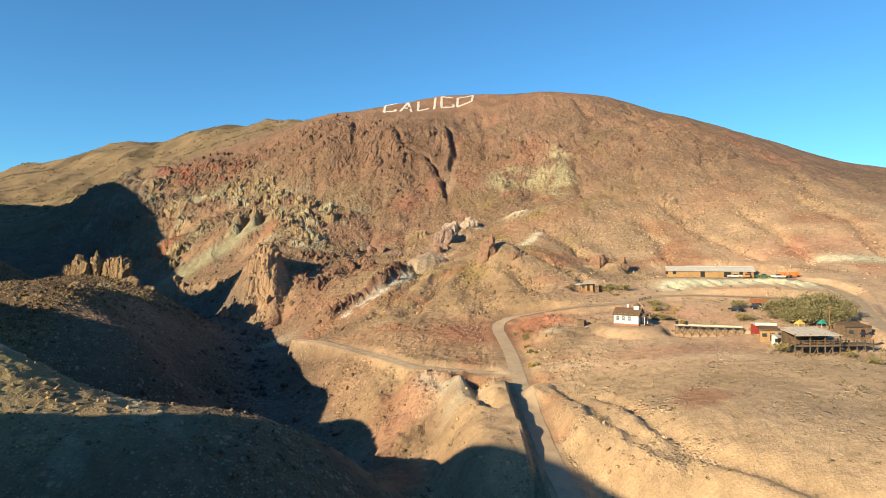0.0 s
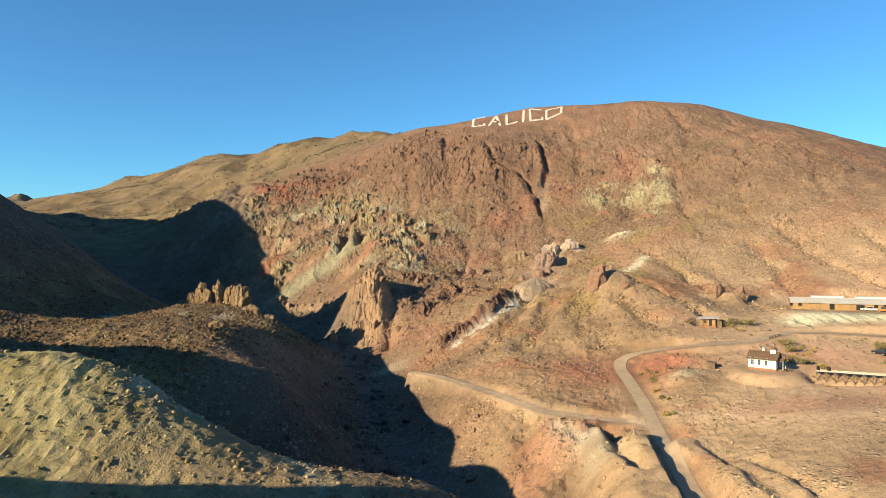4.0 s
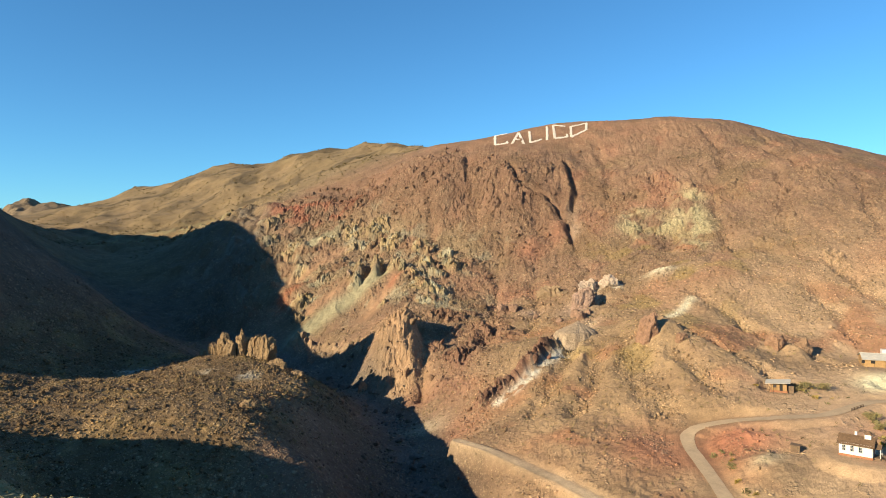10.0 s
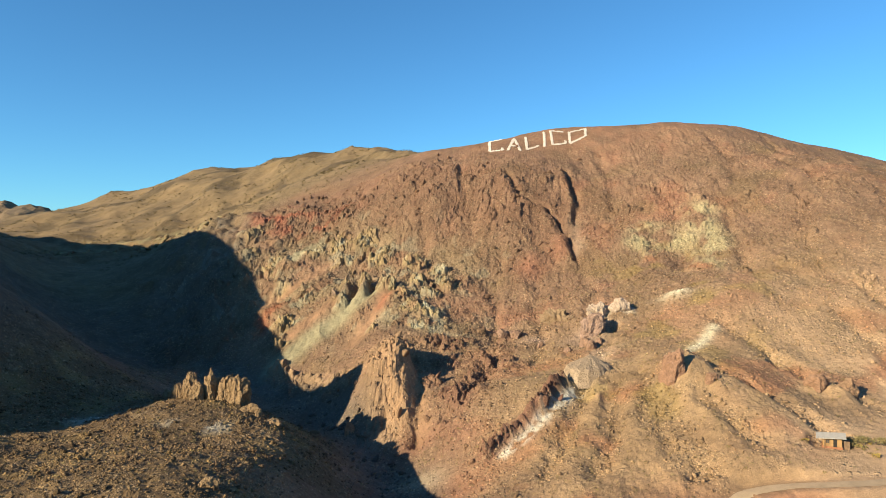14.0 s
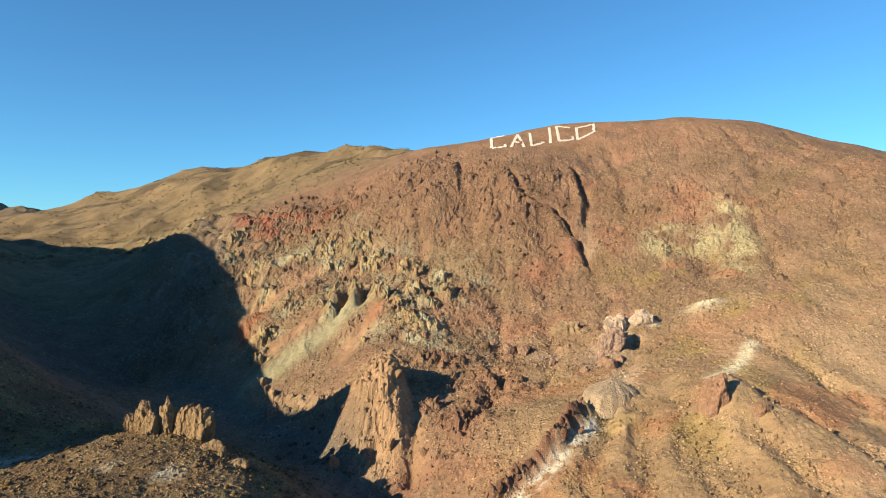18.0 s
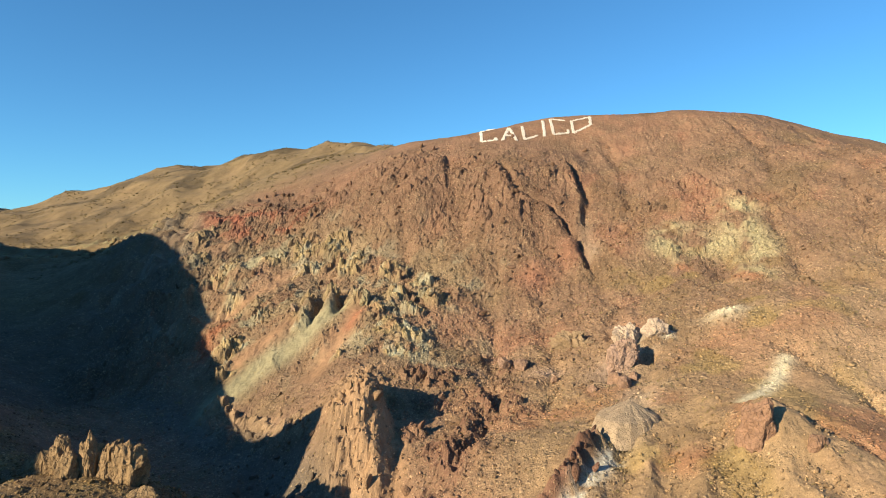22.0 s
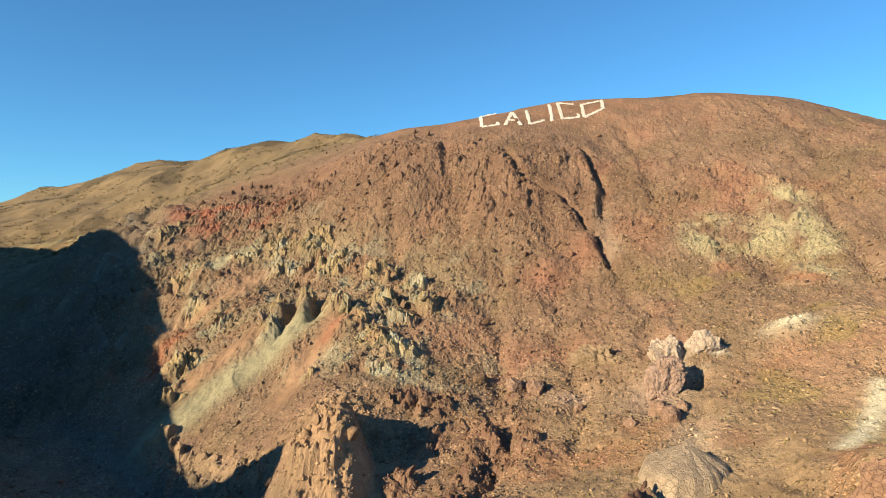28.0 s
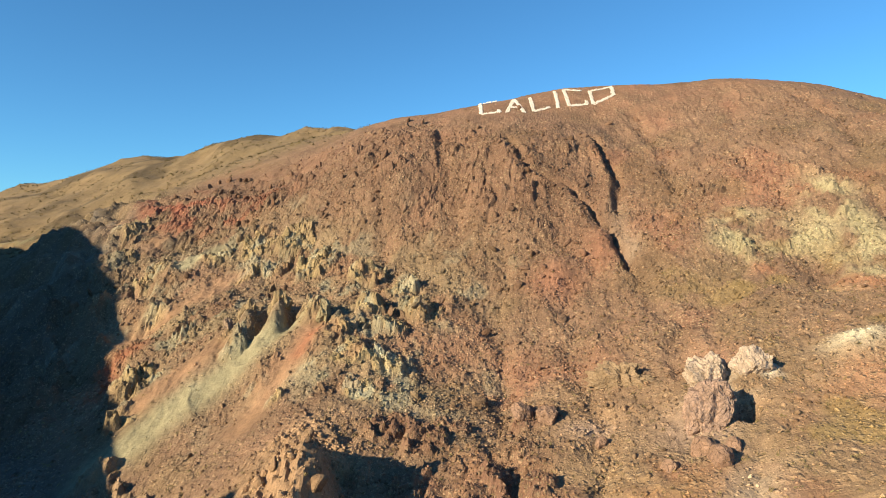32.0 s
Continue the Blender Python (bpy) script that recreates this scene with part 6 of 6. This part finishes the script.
def leaf_material():
    n = Nodes("dry_leaves", 0.9)
    at = n.put("ShaderNodeAttribute")
    at.attribute_name = "soil"
    return n.done(n.times(at.outputs["Color"], n.ramp(n.noise(1.7, 3, 0.6), 0.3, 0.7, 0.7, 1.3)))


LEAF = leaf_material()
DRY = [(0.30, 0.23, 0.09), (0.25, 0.19, 0.08), (0.20, 0.16, 0.07), (0.36, 0.28, 0.12)]


def brushy(x, y):
    return np.clip(0.25 + 0.6 * smooth(-0.1, 0.5, fbm(x, y, 30, 3, 311)) - near(x, y, ROAD, 3.6) * 2 - near(x, y, TRACK, 2.6) * 2 - 0.7 * zones(x, y)["crag"], 0, 1)


shrub, bush = tufts(6, 14, 401), tufts(5, 90, 431, 1.0, 0.9)
x, y = scattered(16000, -220, 125, 85, 440, brushy)
strew("desert_shrubs", x, y, rng.uniform(0.3, 0.7, len(x)), shrub, LEAF, 21, "small dry yellowish shrubs dotted over the desert slopes", "shrubs", 0.5, (1, 1, 0.8), (0.7, 1.2), DRY)
x, y = scattered(9000, -680, -120, 560, 1040, lambda x, y: smooth(560, 660, y - 0.25 * (x + 150)) * smooth(-0.3, 0.4, fbm(x, y, 40, 3, 315)))
strew("hill_scrub", x, y, rng.uniform(0.8, 1.9, len(x)), shrub, LEAF, 25, "dark dry scrub dotted over the far hills", "shrubs", 0.5, (1, 1, 0.7), (0.5, 0.9), DRY)
x, y = scattered(900, 5, 120, 150, 250, lambda x, y: np.clip(near(x, y, [(22, 170), (24, 185), (26, 200)], 3) + near(x, y, [(56, 238), (66, 230), (72, 214), (66, 200), (72, 196)], 4) * 0.9
                                                           + near(x, y, [(0, 174), (-14, 186), (-26, 200)], 3) * 0.5, 0, 1) * (near(x, y, ROAD, 3.0) < 0.3))
strew("roadside_brush", x, y, rng.uniform(0.6, 1.3, len(x)), tufts(4, 40, 461), LEAF, 23, "yellow rabbitbrush along the road and wash", "brush", 0.5, (1, 1, 0.9), (0.8, 1.2),
      [(0.42, 0.30, 0.07), (0.34, 0.27, 0.09), (0.26, 0.22, 0.09)])


def shrub_thing(name, x, y, r, h, seed, label, cols, leaves=700, trunks=3):
    """A bush or small tree: branching stems under a ragged crown of small leaves."""
    g = np.random.default_rng(seed)
    s = base(name, x, y, label=label, category="tree" if h > 3 else "bush", group="trees and bushes of the settlement")
    tips = []
    for k in range(trunks):
        a = 2 * math.pi * k / trunks + g.uniform(-0.5, 0.5)
        tip = Vector((math.cos(a) * r * 0.45, math.sin(a) * r * 0.45, h * g.uniform(0.5, 0.7)))
        bm = bmesh.new()
        bmesh.ops.create_cone(bm, cap_ends=True, segments=7, radius1=0.05 * h * 0.5, radius2=0.012 * h, depth=tip.length,
                              matrix=Matrix.Translation(tip / 2) @ tip.to_track_quat('Z', 'Y').to_matrix().to_4x4())
        for _ in range(3):
            out = tip * 0.55 + Vector((g.normal() * r * 0.4, g.normal() * r * 0.4, h * g.uniform(0.2, 0.45)))
            beam(bm, tip * 0.5, out, 0.015 * h)
            tips.append(out)
        tips.append(tip)
        part("trunk" if h > 3 else "stem", bm, WOOD, s)
    centres = [Vector((g.normal() * r * 0.45, g.normal() * r * 0.45, h * g.uniform(0.3, 0.92))) for _ in range(max(6, leaves // 80))] + tips
    v, f = [], []
    for k in range(leaves):
        c = np.array(centres[g.integers(len(centres))]) + g.normal(0, 0.17 * r, 3) * np.array([1, 1, 0.8])
        q = 0.055 * r ** 0.5
        a, b = g.normal(size=3) * q, g.normal(size=3) * q
        v += [c - a, c + b, c + a, c - b]
        f.append((4 * k, 4 * k + 1, 4 * k + 2, 4 * k + 3))
    me = bpy.data.meshes.new("crown")
    me.from_pydata([tuple(p) for p in v], [], f)
    tc = 0.85 * np.array(cols)[g.integers(0, len(cols), leaves)] * g.uniform(0.7, 1.25, (leaves, 1))
    full = np.ones((len(v), 4), np.float32)
    full[:, :3] = np.repeat(tc, 4, 0)
    me.attributes.new("soil", 'FLOAT_COLOR', 'POINT').data.foreach_set("color", full.ravel())
    me.materials.append(LEAF)
    crown = new("crown", me)
    crown.parent = s


OLIVE = [(0.20, 0.185, 0.085), (0.24, 0.21, 0.10), (0.15, 0.14, 0.065), (0.29, 0.24, 0.12)]
for i, (tx, ty, r, h) in enumerate([(97, 191, 3.2, 5.6), (101, 189, 3.8, 7.2), (105, 187.5, 4.0, 8.2), (109, 186, 4.0, 8.4), (113, 184, 3.6, 7.4), (103, 183, 3.4, 6.0), (107.5, 180.5, 3.4, 6.2),
                                    (111, 190, 3.6, 7.8), (99, 185.5, 2.8, 4.0)]):
    shrub_thing("tamarisk_tree", tx, ty, r, h, 500 + i, "grey-green tamarisk tree in the grove behind the stores", OLIVE, 4200, 4)
for i, (tx, ty, r, h, lab) in enumerate([(80.5, 155.5, 1.9, 2.6, "olive bush at the end of the terrace"), (57.5, 236.5, 2.0, 2.2, "olive bush beside the tin-roofed cabin"),
                                         (61, 237, 2.2, 1.9, "grey-brown bush beside the tin-roofed cabin"), (66, 236.5, 1.9, 2.2, "round olive bush above the road"), (69.5, 216, 2.0, 2.0, "yellowish bush by the road bend"),
                                         (68.5, 209, 1.8, 2.0, "yellowish bush behind the schoolhouse"), (66.5, 196.5, 1.7, 1.8, "olive bush in the shadow of the schoolhouse"), (94.5, 151.5, 1.2, 1.3, "olive bush under the stilted terrace"),
                                         (93, 206, 2.6, 2.6, "brown bush on the edge of the dirt lot"), (88.5, 192.5, 2.4, 2.4, "grey-green bush beside the red store"), (97.5, 147, 1.6, 1.5, "yellow bush below the open terrace")]):
    shrub_thing("desert_bush", tx, ty, r, h, 600 + i, lab, OLIVE[:2] + DRY[:2], 1500, 3)
